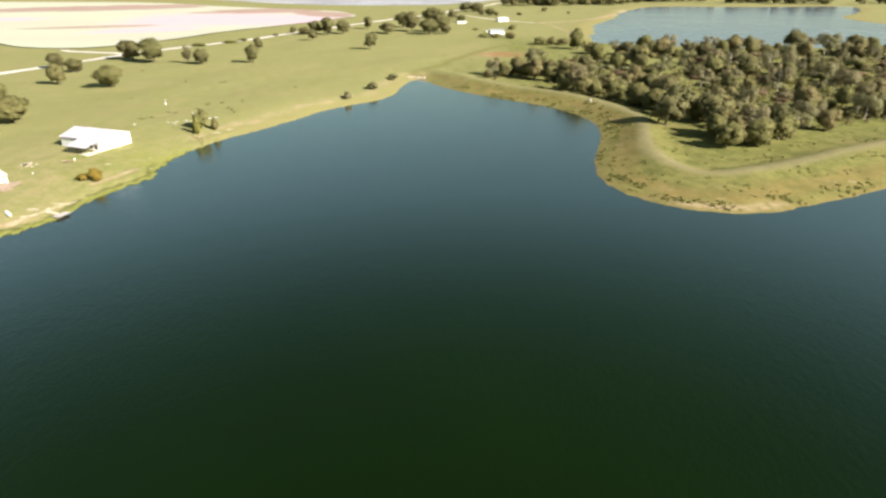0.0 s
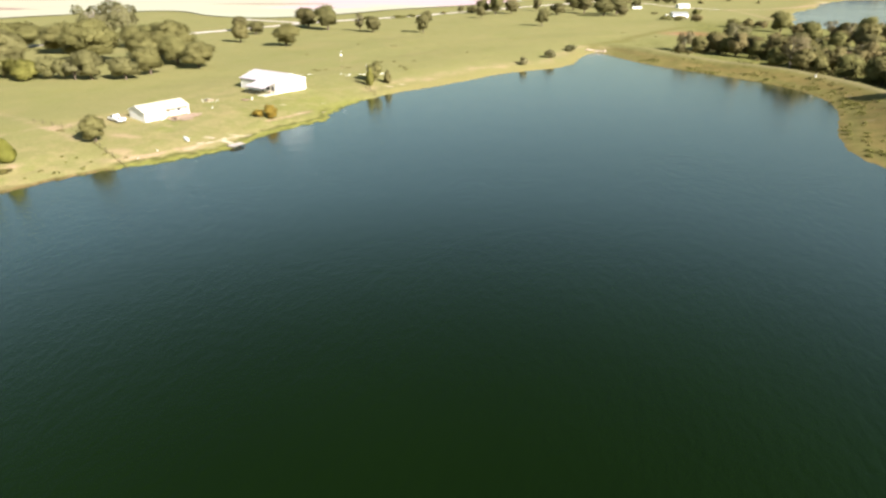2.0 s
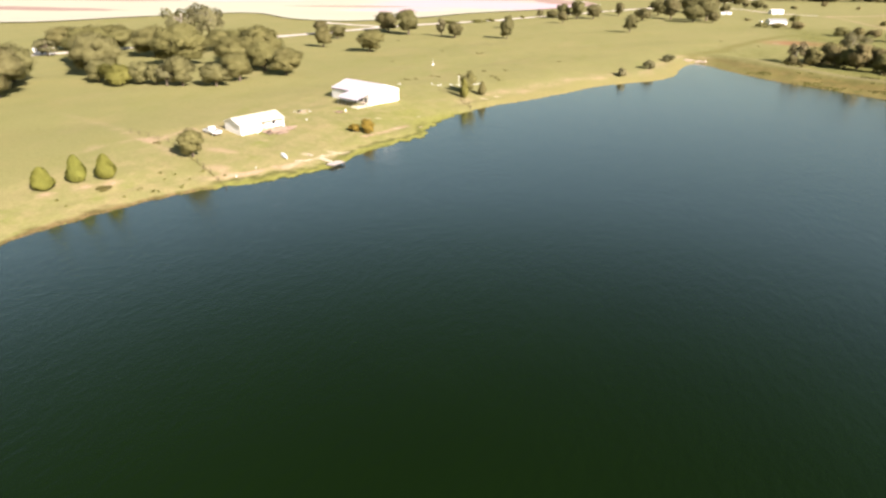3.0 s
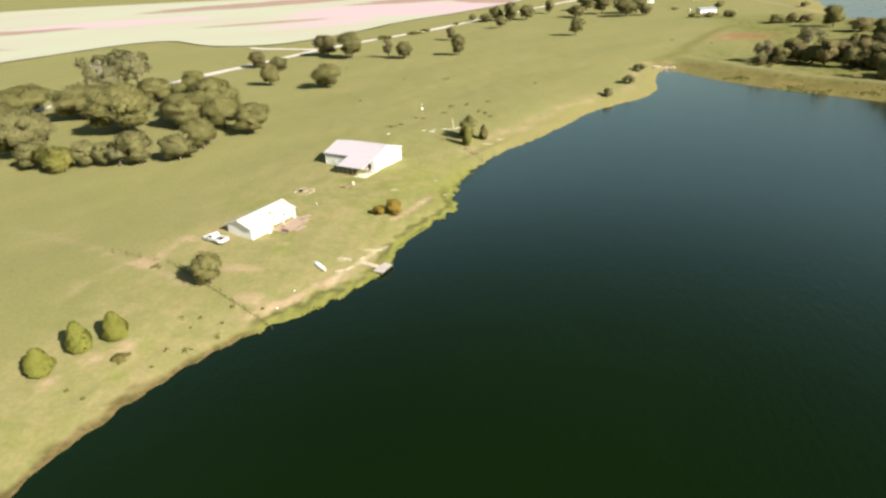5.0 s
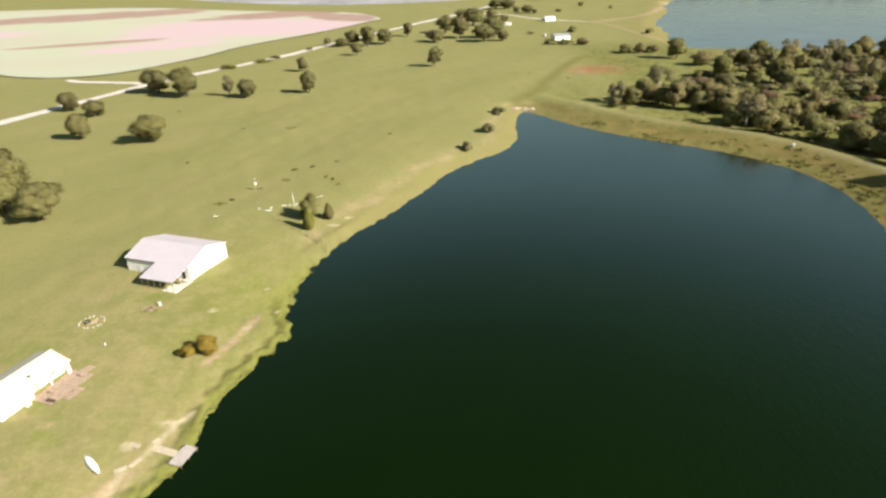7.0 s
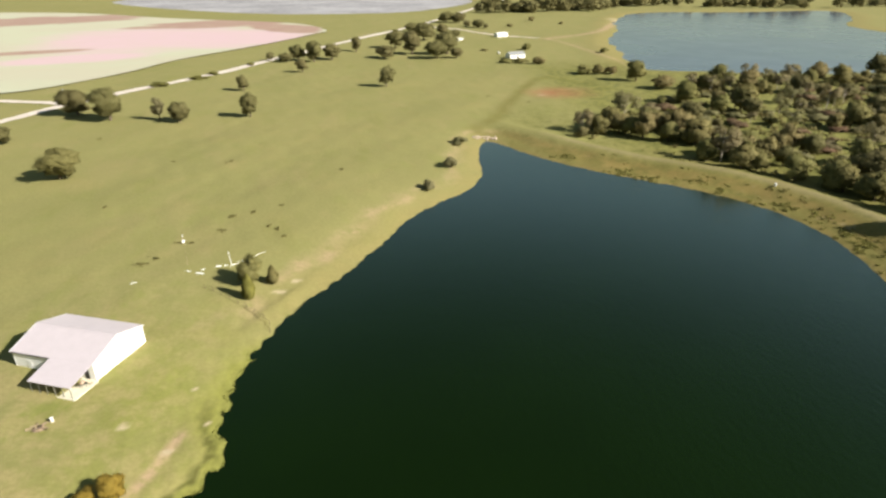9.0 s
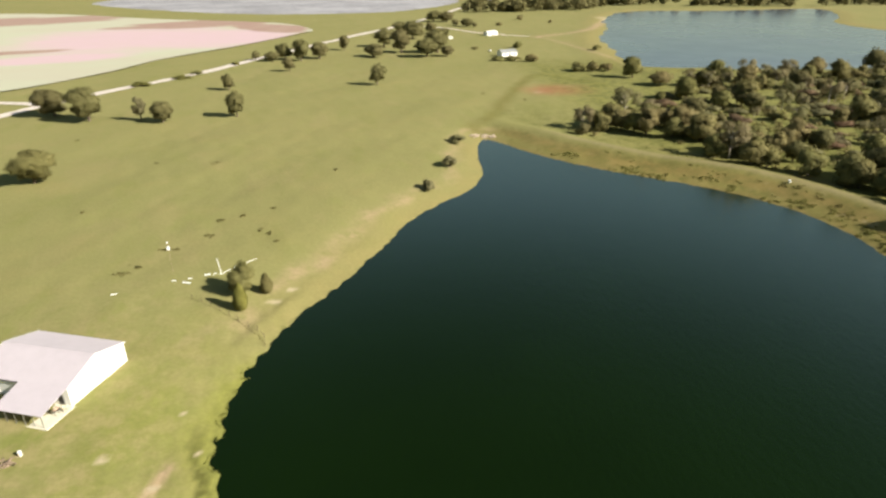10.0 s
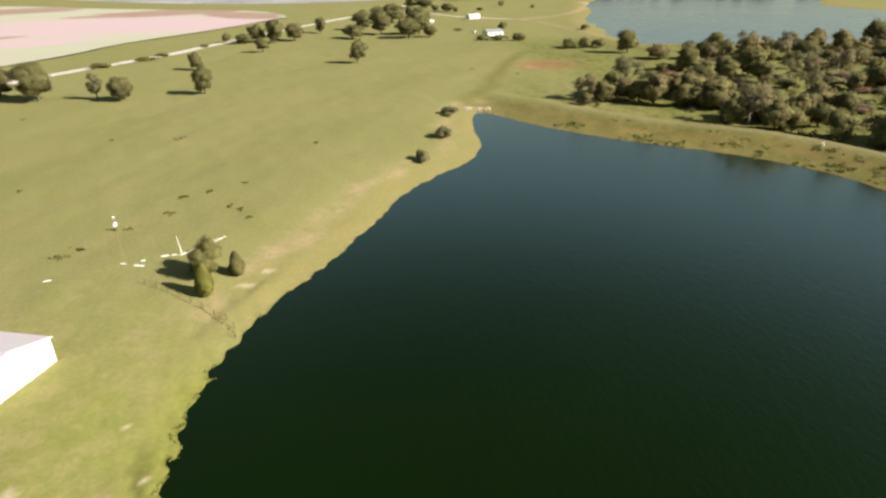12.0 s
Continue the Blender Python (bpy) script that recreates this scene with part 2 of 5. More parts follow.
BARK = plain("bark", (0.13, 0.10, 0.07), 0.95, vary=0.3)
PALE_BARK = plain("weathered_bark", (0.36, 0.31, 0.25), 0.95, vary=0.25)
WHITE = make_metal("white_sheet_metal", (0.80, 0.79, 0.77))
ROOF = make_metal("pale_metal_roof", (0.465, 0.415, 0.445), 0.5, 0.03)
CREAM_ROOF = make_metal("cream_metal_roof", (0.53, 0.495, 0.40), 0.55, 0.08)
TRIM = plain("white_trim", (0.78, 0.77, 0.75), 0.6, vary=0.06)
# Near-black for open doorways and for the shade strip under the barn eave.
SHADE = plain("dark_opening_and_shade", (0.035, 0.032, 0.03), 0.6)
CONCRETE = plain("concrete", (0.62, 0.58, 0.46), 0.9, vary=0.10)
WOOD = plain("weathered_wood", (0.40, 0.29, 0.21), 0.9, vary=0.2)
GREY_WOOD = plain("grey_dock_wood", (0.46, 0.40, 0.36), 0.9, vary=0.18)
PALE_WOOD = plain("bleached_wood", (0.48, 0.40, 0.29), 0.9, vary=0.15)
PAINT = plain("white_vehicle_paint", (0.80, 0.80, 0.79), 0.25, spec=0.5, vary=0.03)
BLACK = plain("black_rubber", (0.02, 0.02, 0.02), 0.85)
CHROME = plain("dull_steel", (0.45, 0.45, 0.45), 0.35, 0.9)
STONE = plain("pale_stone", (0.62, 0.57, 0.48), 0.9, vary=0.25)
ROCK = plain("shore_rock", (0.50, 0.40, 0.31), 0.9, vary=0.3)
DARK_WOOD = plain("dark_post_wood", (0.10, 0.075, 0.05), 0.95, vary=0.3)
RUST_PAINT = plain("red_lens", (0.35, 0.03, 0.02), 0.3)
TUFT = make_leaves("coarse_grass", (0.12, 0.11, 0.035), (0.19, 0.17, 0.055), (0.16, 0.12, 0.045))
GLASS = Nodes("tinted_glass", 0.05, 0, 0.6).done((0.03, 0.035, 0.04))

# ---- plan of the land ----
WEST_SHORE = [(-60, -260), (-112, -120), (-127, 30), (-129.5, 90), (-127.8, 100.5), (-126, 108), (-119.2, 121), (-113, 127.8), (-107.6, 134),
              (-103.2, 140.3), (-100, 147.3), (-98.8, 159), (-94.2, 171.6), (-91, 178), (-90.4, 182.5), (-92.4, 186.8), (-90.2, 202.5), (-85.4, 218.5),
              (-78.8, 229.8), (-71.5, 243), (-62.5, 258.5), (-52.6, 277), (-35.5, 295.5), (-27.8, 310), (-23.4, 340), (-19, 355)]
EAST_SHORE = [(-13.6, 351.5), (-2.7, 332.5), (12.2, 313.5), (31, 296.5), (47, 281), (56.3, 264), (59.5, 247.5), (57, 228), (51.3, 209), (46.5, 190),
              (46.5, 177), (51, 165.5), (59.5, 156), (71.5, 151.4), (82, 151.6), (97, 157), (126, 170.8), (200, 205), (300, 215), (350, 100), (320, -150), (150, -300)]
FAR_SHORE = [(119, 515), (127, 570), (146, 655), (165, 705), (194, 765), (226, 857), (308, 980), (440, 975), (590, 985), (540, 870), (466, 780),
             (455, 700), (480, 660), (570, 600), (650, 530), (570, 490), (400, 484), (266, 482), (180, 494)]
POND_SHORE = [(-260, 1070), (-80, 1030), (20, 1090), (120, 1300), (60, 1600), (-420, 1700), (-520, 1350)]
FIELD_EDGE = [(-262, 472), (-225, 530), (-205, 590), (-159, 670), (-121, 752), (-112, 790), (-158, 873), (-300, 948), (-560, 1080), (-1100, 1020),
              (-1150, 600), (-800, 400), (-600, 340), (-475, 362), (-440, 430), (-405, 500), (-370, 512), (-315, 474)]
ROAD_LINE = [(-420, 60), (-352, 160), (-300, 260), (-266, 318), (-246, 371), (-222, 432), (-201, 470), (-181, 500), (-157, 543), (-134.5, 591),
             (-105, 652), (-62, 740), (-11, 835), (43, 966), (128, 1184), (300, 1600)]
SPUR_LINE = [(-219, 436), (-231, 443), (-250, 448.5), (-266, 453), (-280, 462)]
LANE_LINE = [(-14, 830), (2, 812), (26, 786), (57, 728), (97, 690), (107, 640), (109.5, 599), (113, 545), (105, 500)]
HAUL_LINE = [(97, 690), (128, 712), (163, 740), (195, 795), (230, 862)]
LEVEE_LINE = [(-32, 398), (-11, 380), (14, 341.5), (28, 323.5), (43, 308.5), (58, 294), (67, 280), (75, 261), (76.5, 245), (72, 226), (67, 204), (69, 186),
              (78, 176.5), (92, 180), (107, 187), (151, 211), (240, 245), (360, 255)]
FARM_LINE = [(-220, 163), (-176, 152), (-164.5, 148.4), (-148.3, 141.6), (-142, 139.6), (-134, 136)]
CROSS_LINE = [(-154, 122), (-152.1, 131.1), (-150, 137.9), (-148, 142.1), (-144.9, 146.9), (-142, 154), (-137, 158)]


def smooth(points, closed, n=6):
    """A Catmull-Rom curve through the points of the plan."""
    p, out = np.array(points, float), []
    count = len(p)
    for i in range(count if closed else count - 1):
        a, b, c, d = (p[(i + k) % count] if closed else p[min(max(i + k, 0), count - 1)] for k in (-1, 0, 1, 2))
        for s in np.arange(n) / n:
            out.append(0.5 * (2 * b + (c - a) * s + (2 * a - 5 * b + 4 * c - d) * s * s + (3 * b - a - 3 * c + d) * s**3))
    return np.array(out if closed else out + [p[-1]])


def line_distance(q, line, closed=False):
    """Distance from points q to a line; inside a closed one it is negative."""
    best, inside = np.full(len(q), 1e9), np.zeros(len(q), bool)
    ends = np.roll(line, -1, 0) if closed else line[1:]
    for a, b in zip(line, ends):
        ab = b - a
        s = np.clip(((q - a) @ ab) / (ab @ ab + 1e-9), 0, 1)
        best = np.minimum(best, ((q - a - s[:, None] * ab) ** 2).sum(1))
        if closed:
            cross = (a[1] > q[:, 1]) != (b[1] > q[:, 1])
            inside ^= cross & (q[:, 0] < (b[0] - a[0]) * (q[:, 1] - a[1]) / (b[1] - a[1] + 1e-12) + a[0])
    best = np.sqrt(best)
    return np.where(inside, -best, best) if closed else best


def ripple(q, size, seed):
    """Smooth noise between about -1 and 1 on the plan."""
    rng = np.random.RandomState(seed)
    out = np.zeros(len(q))
    for k in range(9):
        a, f = rng.uniform(0, math.tau), rng.uniform(0.6, 1.9) / size
        out += np.sin(math.tau * f * (q[:, 0] * math.cos(a) + q[:, 1] * math.sin(a)) + rng.uniform(0, math.tau))
    return out / 4.0


LAKE = smooth(WEST_SHORE + EAST_SHORE, True)
FAR_LAKE, POND, FIELD = smooth(FAR_SHORE, True), smooth(POND_SHORE, True), smooth(FIELD_EDGE, True)
DOCK_PATH = smooth([(-106.8, 140.6), (-106.1, 145), (-104.7, 146.9), (-103.4, 150.4), (-102.1, 154.4), (-100.9, 157)], False)
FOOTPATH = smooth([(-97, 184.5), (-98.6, 178.4), (-100.4, 173.4), (-102.3, 169.5)], False)
LEVEE, LANE, HAUL, FARM = smooth(LEVEE_LINE, False), smooth(LANE_LINE, False), smooth(HAUL_LINE, False), smooth(FARM_LINE, False)
CROSS = smooth(CROSS_LINE, False)
FAR_LEVEL, POND_LEVEL = 2.6, 1.5


def lake_distance(q):
    west = np.clip((240 - q[:, 1]) / 20, 0, 1) * (q[:, 0] < -60)
    mat = np.clip((q[:, 1] - 60) / 40, 0, 1) * np.clip((192 - q[:, 1]) / 8, 0, 1) * (q[:, 0] < -70)
    return line_distance(q, LAKE, True) + ripple(q, 5, 3) * (0.3 + 0.38 * west) + ripple(q, 2.2, 2) * 0.22 * west + ripple(q, 16, 4) * 0.4 + (1.2 + 0.7 * np.clip((128 - q[:, 1]) / 8, 0, 1)) * mat


def height(q, d=None):
    """The ground's height over the plan."""
    q = np.atleast_2d(np.array(q, float))
    d = lake_distance(q) if d is None else d
    near = q[:, 1] < 700
    z = np.where(d > 0, 3.0 * (1 - np.exp(-((np.maximum(d, 0) / 12.5) ** 1.15))) + 0.02, np.maximum(d * 0.22, -2.5))
    east = np.clip((q[:, 0] + 30) / 25, 0, 1) * np.clip((420 - q[:, 1]) / 60, 0, 1)
    bank = line_distance(q, LEVEE)
    z = np.where(d > 0, z - east * np.clip((d - 18) / 12, 0, 1) * 1.3 + east * 1.3 * np.exp(-((bank / 6.0) ** 2)), z)
    z = z + np.where(d > 6, 0.22 * ripple(q, 60, 8) + 0.08 * ripple(q, 14, 9), 0)
    for line, level, shift in ((FAR_LAKE, FAR_LEVEL, 21), (POND, POND_LEVEL, 22)):
        e = line_distance(q, line, True) + ripple(q, 45, shift) * 2.5
        rim = level + np.where(e > 0, np.minimum(e * 0.08, 1.2), np.maximum(e * 0.1, -2))
        blend = np.clip((e - 6) / 30, 0, 1)
        z = np.where(d > 4, rim * (1 - blend) + z * blend, z)
    return z


GRID = {}


def ground_z(x, y):
    """The height of the ground sheet, read from its grid."""
    xs, ys, z = GRID["x"], GRID["y"], GRID["z"]
    i, j = int(np.clip(np.searchsorted(xs, x) - 1, 0, len(xs) - 2)), int(np.clip(np.searchsorted(ys, y) - 1, 0, len(ys) - 2))
    a, b = (x - xs[i]) / (xs[i + 1] - xs[i]), (y - ys[j]) / (ys[j + 1] - ys[j])
    return float((z[j, i] * (1 - a) + z[j, i + 1] * a) * (1 - b) + (z[j + 1, i] * (1 - a) + z[j + 1, i + 1] * a) * b)


def part(name, bm, material, parent=None, label=""):
    """Links a bmesh, or a ready mesh, as one mesh object under a thing."""
    if isinstance(bm, bmesh.types.BMesh):
        mesh = bpy.data.meshes.new(name)
        bm.to_mesh(mesh)
        bm.free()
    else:
        mesh = bm
    if material and not mesh.materials:
        mesh.materials.append(material)
    ob = new(name, mesh)
    ob.parent = parent
    return tagged(ob, label) if label else ob


def mesh_of(name, verts, faces, material, smooth_shade=False):
    mesh = bpy.data.meshes.new(name)
    mesh.from_pydata([tuple(v) for v in verts], [], [tuple(f) for f in faces])
    mesh.materials.append(material)
    if smooth_shade:
        mesh.polygons.foreach_set("use_smooth", [True] * len(mesh.polygons))
    mesh.update()
    return mesh


def steps(stops):
    """Grid lines from (from, to, step) stretches."""
    out = []
    for a, b, s in stops:
        out += list(np.arange(a, b - 1e-6, s))
    return np.array(out + [stops[-1][1]])


def build_ground():
    xs = steps([(-4200, -1400, 200), (-1400, -500, 45), (-500, -240, 10), (-240, -150, 4), (-150, -132, 1.5), (-132, -84, 0.8), (-84, 135, 1.7), (135, 260, 4), (260, 700, 14), (700, 1600, 60), (1600, 4200, 250)])
    ys = steps([(-1500, -200, 130), (-200, 70, 15), (70, 118, 1.2), (118, 215, 0.85), (215, 260, 1.2), (260, 370, 1.7), (370, 560, 4), (560, 1100, 9), (1100, 1900, 30), (1900, 4500, 200)])
    gx, gy = np.meshgrid(xs, ys)
    q = np.column_stack([gx.ravel(), gy.ravel()])
    d = lake_distance(q)
    z = height(q, d)
    nx, ny = len(xs), len(ys)
    GRID.update(x=xs, y=ys, z=z.reshape(ny, nx), d=d.reshape(ny, nx))
    i = (np.arange(ny - 1)[:, None] * nx + np.arange(nx - 1)).ravel()
    faces = np.column_stack([i, i + 1, i + nx + 1, i + nx])
    mesh = bpy.data.meshes.new("ground")
    mesh.vertices.add(len(q))
    mesh.vertices.foreach_set("co", np.column_stack([q, z]).ravel())
    mesh.loops.add(faces.size)
    mesh.loops.foreach_set("vertex_index", faces.ravel())
    mesh.polygons.add(len(faces))
    mesh.polygons.foreach_set("loop_start", np.arange(0, faces.size, 4))
    mesh.polygons.foreach_set("use_smooth", np.ones(len(faces), bool))
    mesh.update(calc_edges=True)
    x, y = q.T
    clip = lambda v: np.clip(v, 0, 1)
    south = clip((215 - y) / 15) * (x < -60)
    north = clip((y - 205) / 25) * (x < -10) * (y < 420)
    east = clip((x + 22) / 15) * clip((425 - y) / 70)
    far = line_distance(q, FAR_LAKE, True)
    spot = lambda cx, cy, rx, ry, edge=1.3: clip((edge - np.hypot((x - cx) / rx, (y - cy) / ry)) * 1.6)
    patches = sum(spot(*p) for p in [(-106.2, 186.3, 0.85, 0.6), (-98.1, 180.8, 0.9, 0.7), (-103.1, 195.8, 0.4, 0.3), (-97.4, 196, 0.4, 0.4), (-93.6, 187.5, 0.4, 0.5),
                                     (-84.4, 235.7, 1.0, 0.5), (-87.5, 230.5, 1.4, 0.6), (-103.4, 154.4, 1.3, 0.7), (-107.4, 149.2, 1.2, 0.7)])
    masks = {
        "marsh": clip(south * clip((y - 122) / 4) * clip((2.3 - d) * 1.6) + south * clip((y - 172) / 10) * clip((5.5 - d) * 0.6) * 0.6) * (d > -2),
        "trough_shade": south * clip((y - 124) / 4) * clip((196 - y) / 14) * clip(1.5 - np.abs(d - 2.3 - 0.25 * ripple(q, 9, 6)) / 0.6) * 0.9,
        "brown_bank": clip((126 - y) / 3) * (x < -60) * clip((2.0 + 0.5 * ripple(q, 8, 7) - d) * 1.2) * 0.95,
        "levee": clip(clip((x + 22) / 15) * clip((352 - y) / 45) * clip((d + 1) / 2)),
        "shore": clip(north * clip(1.15 - d / 10) * 0.6 + clip(1 - np.abs(far - 8) / 22) * 0.7),
        "bare": clip(south * clip(1.5 - np.abs(d - 4.9 - 0.5 * ripple(q, 30, 5)) / 1.1) * clip((y - 125) / 5) * clip((147 - y) / 5) + clip(1.4 - line_distance(q, FOOTPATH) / 0.9) * 0.9
                     + (spot(-125.5, 142.4, 4.2, 1.5) + spot(-118.6, 132.6, 3.6, 1.8) + spot(-145, 143.5, 2.4, 3.0) + spot(-142.2, 153, 2.8, 1.7) + spot(-121.4, 153.2, 1.4, 1.0)) * 0.6
                     + (clip(1.2 - line_distance(q, FARM) / 1.4) + clip(1.2 - line_distance(q, CROSS) / 1.3)) * clip((x + 200) / 60) * (0.5 + 0.25 * ripple(q, 14, 54)) + clip(1.3 - line_distance(q, HAUL) / 5) + clip(1.1 - line_distance(q, LANE) / 3.5) * 0.6
                     + north * clip(1 - np.abs(d - 10 - 2 * ripple(q, 22, 52)) / 4.0) * (0.42 + 0.3 * ripple(q, 12, 53)) + (spot(-137.9, 106.4, 1.3, 1.5) + spot(-135.4, 112.2, 1.4, 1.6) + spot(-132.2, 116.6, 1.3, 1.6))
                     + clip(1 - np.abs(d - 3) / 2.5) * spot(75, 151, 16, 14) * 0.9),
        "bank": east * clip(clip(1.3 - np.abs(d - 9 - ripple(q, 25, 51)) / 4.5) + clip(1.2 - d / 2.2) + 0.25 * clip(1.2 - d / 14)),
        "sandy": clip(patches + clip(1.3 - line_distance(q, DOCK_PATH) / (0.55 + 0.25 * ripple(q, 5, 55))) * 0.9 + clip(1.2 - np.hypot((x - 236) / 14, (y - 872) / 26)) * 0.9 + clip(1 - np.hypot((x - 46) / 8, (y - 447) / 4)) * 1.2 + clip(1 - np.hypot((x - 27) / 4, (y - 435) / 4)) * 1.2),
        "worn": clip(clip(1.35 - np.hypot((x + 118) / 32, (y - 170) / 66)) + clip(1.4 - np.hypot((x + 130) / 16, (y - 112) / 26))) * 0.5,
        "lush": clip(clip(1.3 - np.hypot((x + 104) / 15, (y - 192) / 32)) + east * clip((d - 10) / 8) * 0.35),
        "rough_grass": clip(east * clip((d - 1) / 3) * clip((line_distance(q, LEVEE) - 3) / 3)) * 0.9,
        "red_soil": clip(1.4 - np.hypot((x - 40) / 18, (y - 440) / 15)),
        "track": clip((1.0 - line_distance(q, LEVEE) / (3.0 + 1.5 * clip((225 - y) / 25))) * 1.7) * clip((x - 2) / 10) * 0.52,
        "ditch_shading": clip(clip(1.2 - line_distance(q, np.array([(-20, 364.0), (-12, 362), (-5, 343), (4, 333), (16, 318)])) / 4.0) * 0.6
                      + clip(1.2 - line_distance(q, np.array([(-22, 368.0), (-11.8, 380), (4, 415.5), (19, 450), (36.5, 484), (46, 490), (57, 473), (66, 459), (68, 444)])) / 4.5) * 0.85),
        "scrub": clip((line_distance(q, LEVEE) - 14) / 8) * clip((x - 30) / 20) * clip((560 - y) / 40) * clip((d - 22) / 10) * 0.8,
        "bed": clip((-0.15 - d) / 1.0) * 0.9,
    }
    for name, values in masks.items():
        mesh.attributes.new(name, "FLOAT", "POINT").data.foreach_set("value", np.ascontiguousarray(values, np.float32))
    mesh.materials.append(GROUND)
    return tagged(new("ground", mesh), "olive and straw coloured pasture sloping down to a lake", "ground", kind="structure")


def sheet(name, outline, z, material, label, grow=0.0):
    """A flat sheet inside an outline: water, or a bare field."""
    bm = bmesh.new()
    t = np.roll(outline, -1, 0) - np.roll(outline, 1, 0)
    out = np.column_stack([t[:, 1], -t[:, 0]]) / np.linalg.norm(t, axis=1)[:, None]
    turn = np.sum(outline[:, 0] * np.roll(outline[:, 1], -1) - np.roll(outline[:, 0], -1) * outline[:, 1])
    rim = [bm.verts.new((*(p + n * math.copysign(grow, turn)), z)) for p, n in zip(outline, out)]
    face = bm.faces.new(rim)
    bmesh.ops.triangulate(bm, faces=[face])
    bmesh.ops.recalc_face_normals(bm, faces=bm.faces[:])
    if bm.faces[0].normal.z < 0 if bm.faces[:] else False:
        bmesh.ops.reverse_faces(bm, faces=bm.faces[:])
    return tagged(part(name, bm, material), label, "water" if "water" in name else "flats", kind="structure")


def ribbon(name, line, width, material, label, lift=0.06, step=4.0):
    """A road laid over the ground along a line."""
    run = np.r_[0, np.cumsum(np.linalg.norm(np.diff(line, axis=0), axis=1))]
    s = np.arange(0, run[-1], step)
    p = np.column_stack([np.interp(s, run, line[:, k]) for k in (0, 1)])
    t = np.gradient(p, axis=0)
    n = np.column_stack([-t[:, 1], t[:, 0]]) / np.linalg.norm(t, axis=1)[:, None]
    w = width / 2 * (1 + 0.12 * np.sin(s / 17) + 0.08 * np.sin(s / 5.3))
    rows = [p + n * (w * k)[:, None] for k in (-1, -0.4, 0.4, 1)]
    crown = (0, 0.05, 0.05, 0)
    verts = [(*v, z + lift + c) for r, c in zip(rows, crown) for v, z in zip(r, np.maximum(height(r), height(p)))]
    m = len(s)
    faces = [(k * m + i, k * m + i + 1, (k + 1) * m + i + 1, (k + 1) * m + i) for k in range(3) for i in range(m - 1)]
    return tagged(part(name, mesh_of(name, verts, faces, material, True), None), label, "road", kind="structure")


build_ground()
sheet("lake_water", LAKE, 0.0, WATER, "dark green lake with a gently rippled surface", 5)
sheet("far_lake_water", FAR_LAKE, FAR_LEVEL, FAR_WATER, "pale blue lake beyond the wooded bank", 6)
sheet("far_mud_flats", POND, POND_LEVEL, HAZY_FLATS, "pale grey mud flats near the horizon, tinted for haze", 6)


def build_field():
    """The bare white field, draped over the ground."""
    bm = bmesh.new()
    rim = [bm.verts.new((*p, 0)) for p in FIELD]
    bm.faces.new(rim)
    bmesh.ops.triangulate(bm, faces=bm.faces[:])
    for v in bm.verts:
        v.co.z = 3.75
    if bm.faces[:][0].normal.z < 0:
        bmesh.ops.reverse_faces(bm, faces=bm.faces[:])
    tagged(part("sand_field", bm, SAND), "bare white and pink tinted sand field beyond the road", "field", kind="structure")


build_field()
ribbon("road", smooth(ROAD_LINE, False), 7.2, ROAD, "pale crushed shell farm road", 0.12)
ribbon("side_road", smooth(SPUR_LINE, False), 5.0, ROAD, "pale side road joining the farm road", 0.16)
ribbon("lane", LANE[: 6 * 4], 4.0, ROAD, "pale sandy lane to the far houses", 0.10)

# ---- trees and shrubs ----
def tube(verts, faces, path, radii, sides=6):
    """Adds a tapered limb along a path."""
    base = len(verts)
    for i, (p, r) in enumerate(zip(path, radii)):
        d = (Vector(path[min(i + 1, len(path) - 1)]) - Vector(path[max(i - 1, 0)])).normalized()
        u = d.orthogonal().normalized()
        w = d.cross(u)
        for k in range(sides):
            a = math.tau * k / sides
            verts.append(Vector(p) + (u * math.cos(a) + w * math.sin(a)) * r)
    for i in range(len(path) - 1):
        for k in range(sides):
            a, b = base + i * sides + k, base + i * sides + (k + 1) % sides
            faces.append((a, b, b + sides, a + sides))


def leaf_quads(rng, points, normals, size):
    """Small bent leaf sprays at points, roughly facing out, with soft normals."""
    n = len(points)
    facing = normals + rng.normal(0, 0.6, (n, 3))
    facing /= np.linalg.norm(facing, axis=1)[:, None]
    u = np.cross(facing, rng.normal(0, 1, (n, 3)))
    u /= np.linalg.norm(u, axis=1)[:, None] + 1e-9
    v = np.cross(facing, u)
    s = (size * rng.uniform(0.6, 1.4, n))[:, None]
    a, b = points - u * s, points + u * s
    c, d = points + v * s * 0.75 + facing * s * 0.2, points - v * s * 0.75 + facing * s * 0.15
    verts = np.stack([a, d, b, c], 1).reshape(-1, 3)
    faces = np.arange(4 * n).reshape(-1, 4)
    soft = normals * 0.55 + facing * 0.45
    soft /= np.linalg.norm(soft, axis=1)[:, None]
    return verts, faces, np.repeat(soft, 4, 0)


def ball_quads(n=3):
    """The corners of a round cube's quads."""
    out = []
    for axis in range(3):
        for side in (-1, 1):
            for i, j in [(i, j) for i in range(n) for j in range(n)]:
                for a, b in ((0, 0), (1, 0), (1, 1), (0, 1)) if side > 0 else ((0, 0), (0, 1), (1, 1), (1, 0)):
                    v = np.roll(np.array([side, 2 * (i + a) / n - 1, 2 * (j + b) / n - 1], float), axis)
                    out.append(v / np.linalg.norm(v))
    return np.array(out)


BALLS = {n: ball_quads(n) for n in (2, 3, 5)}


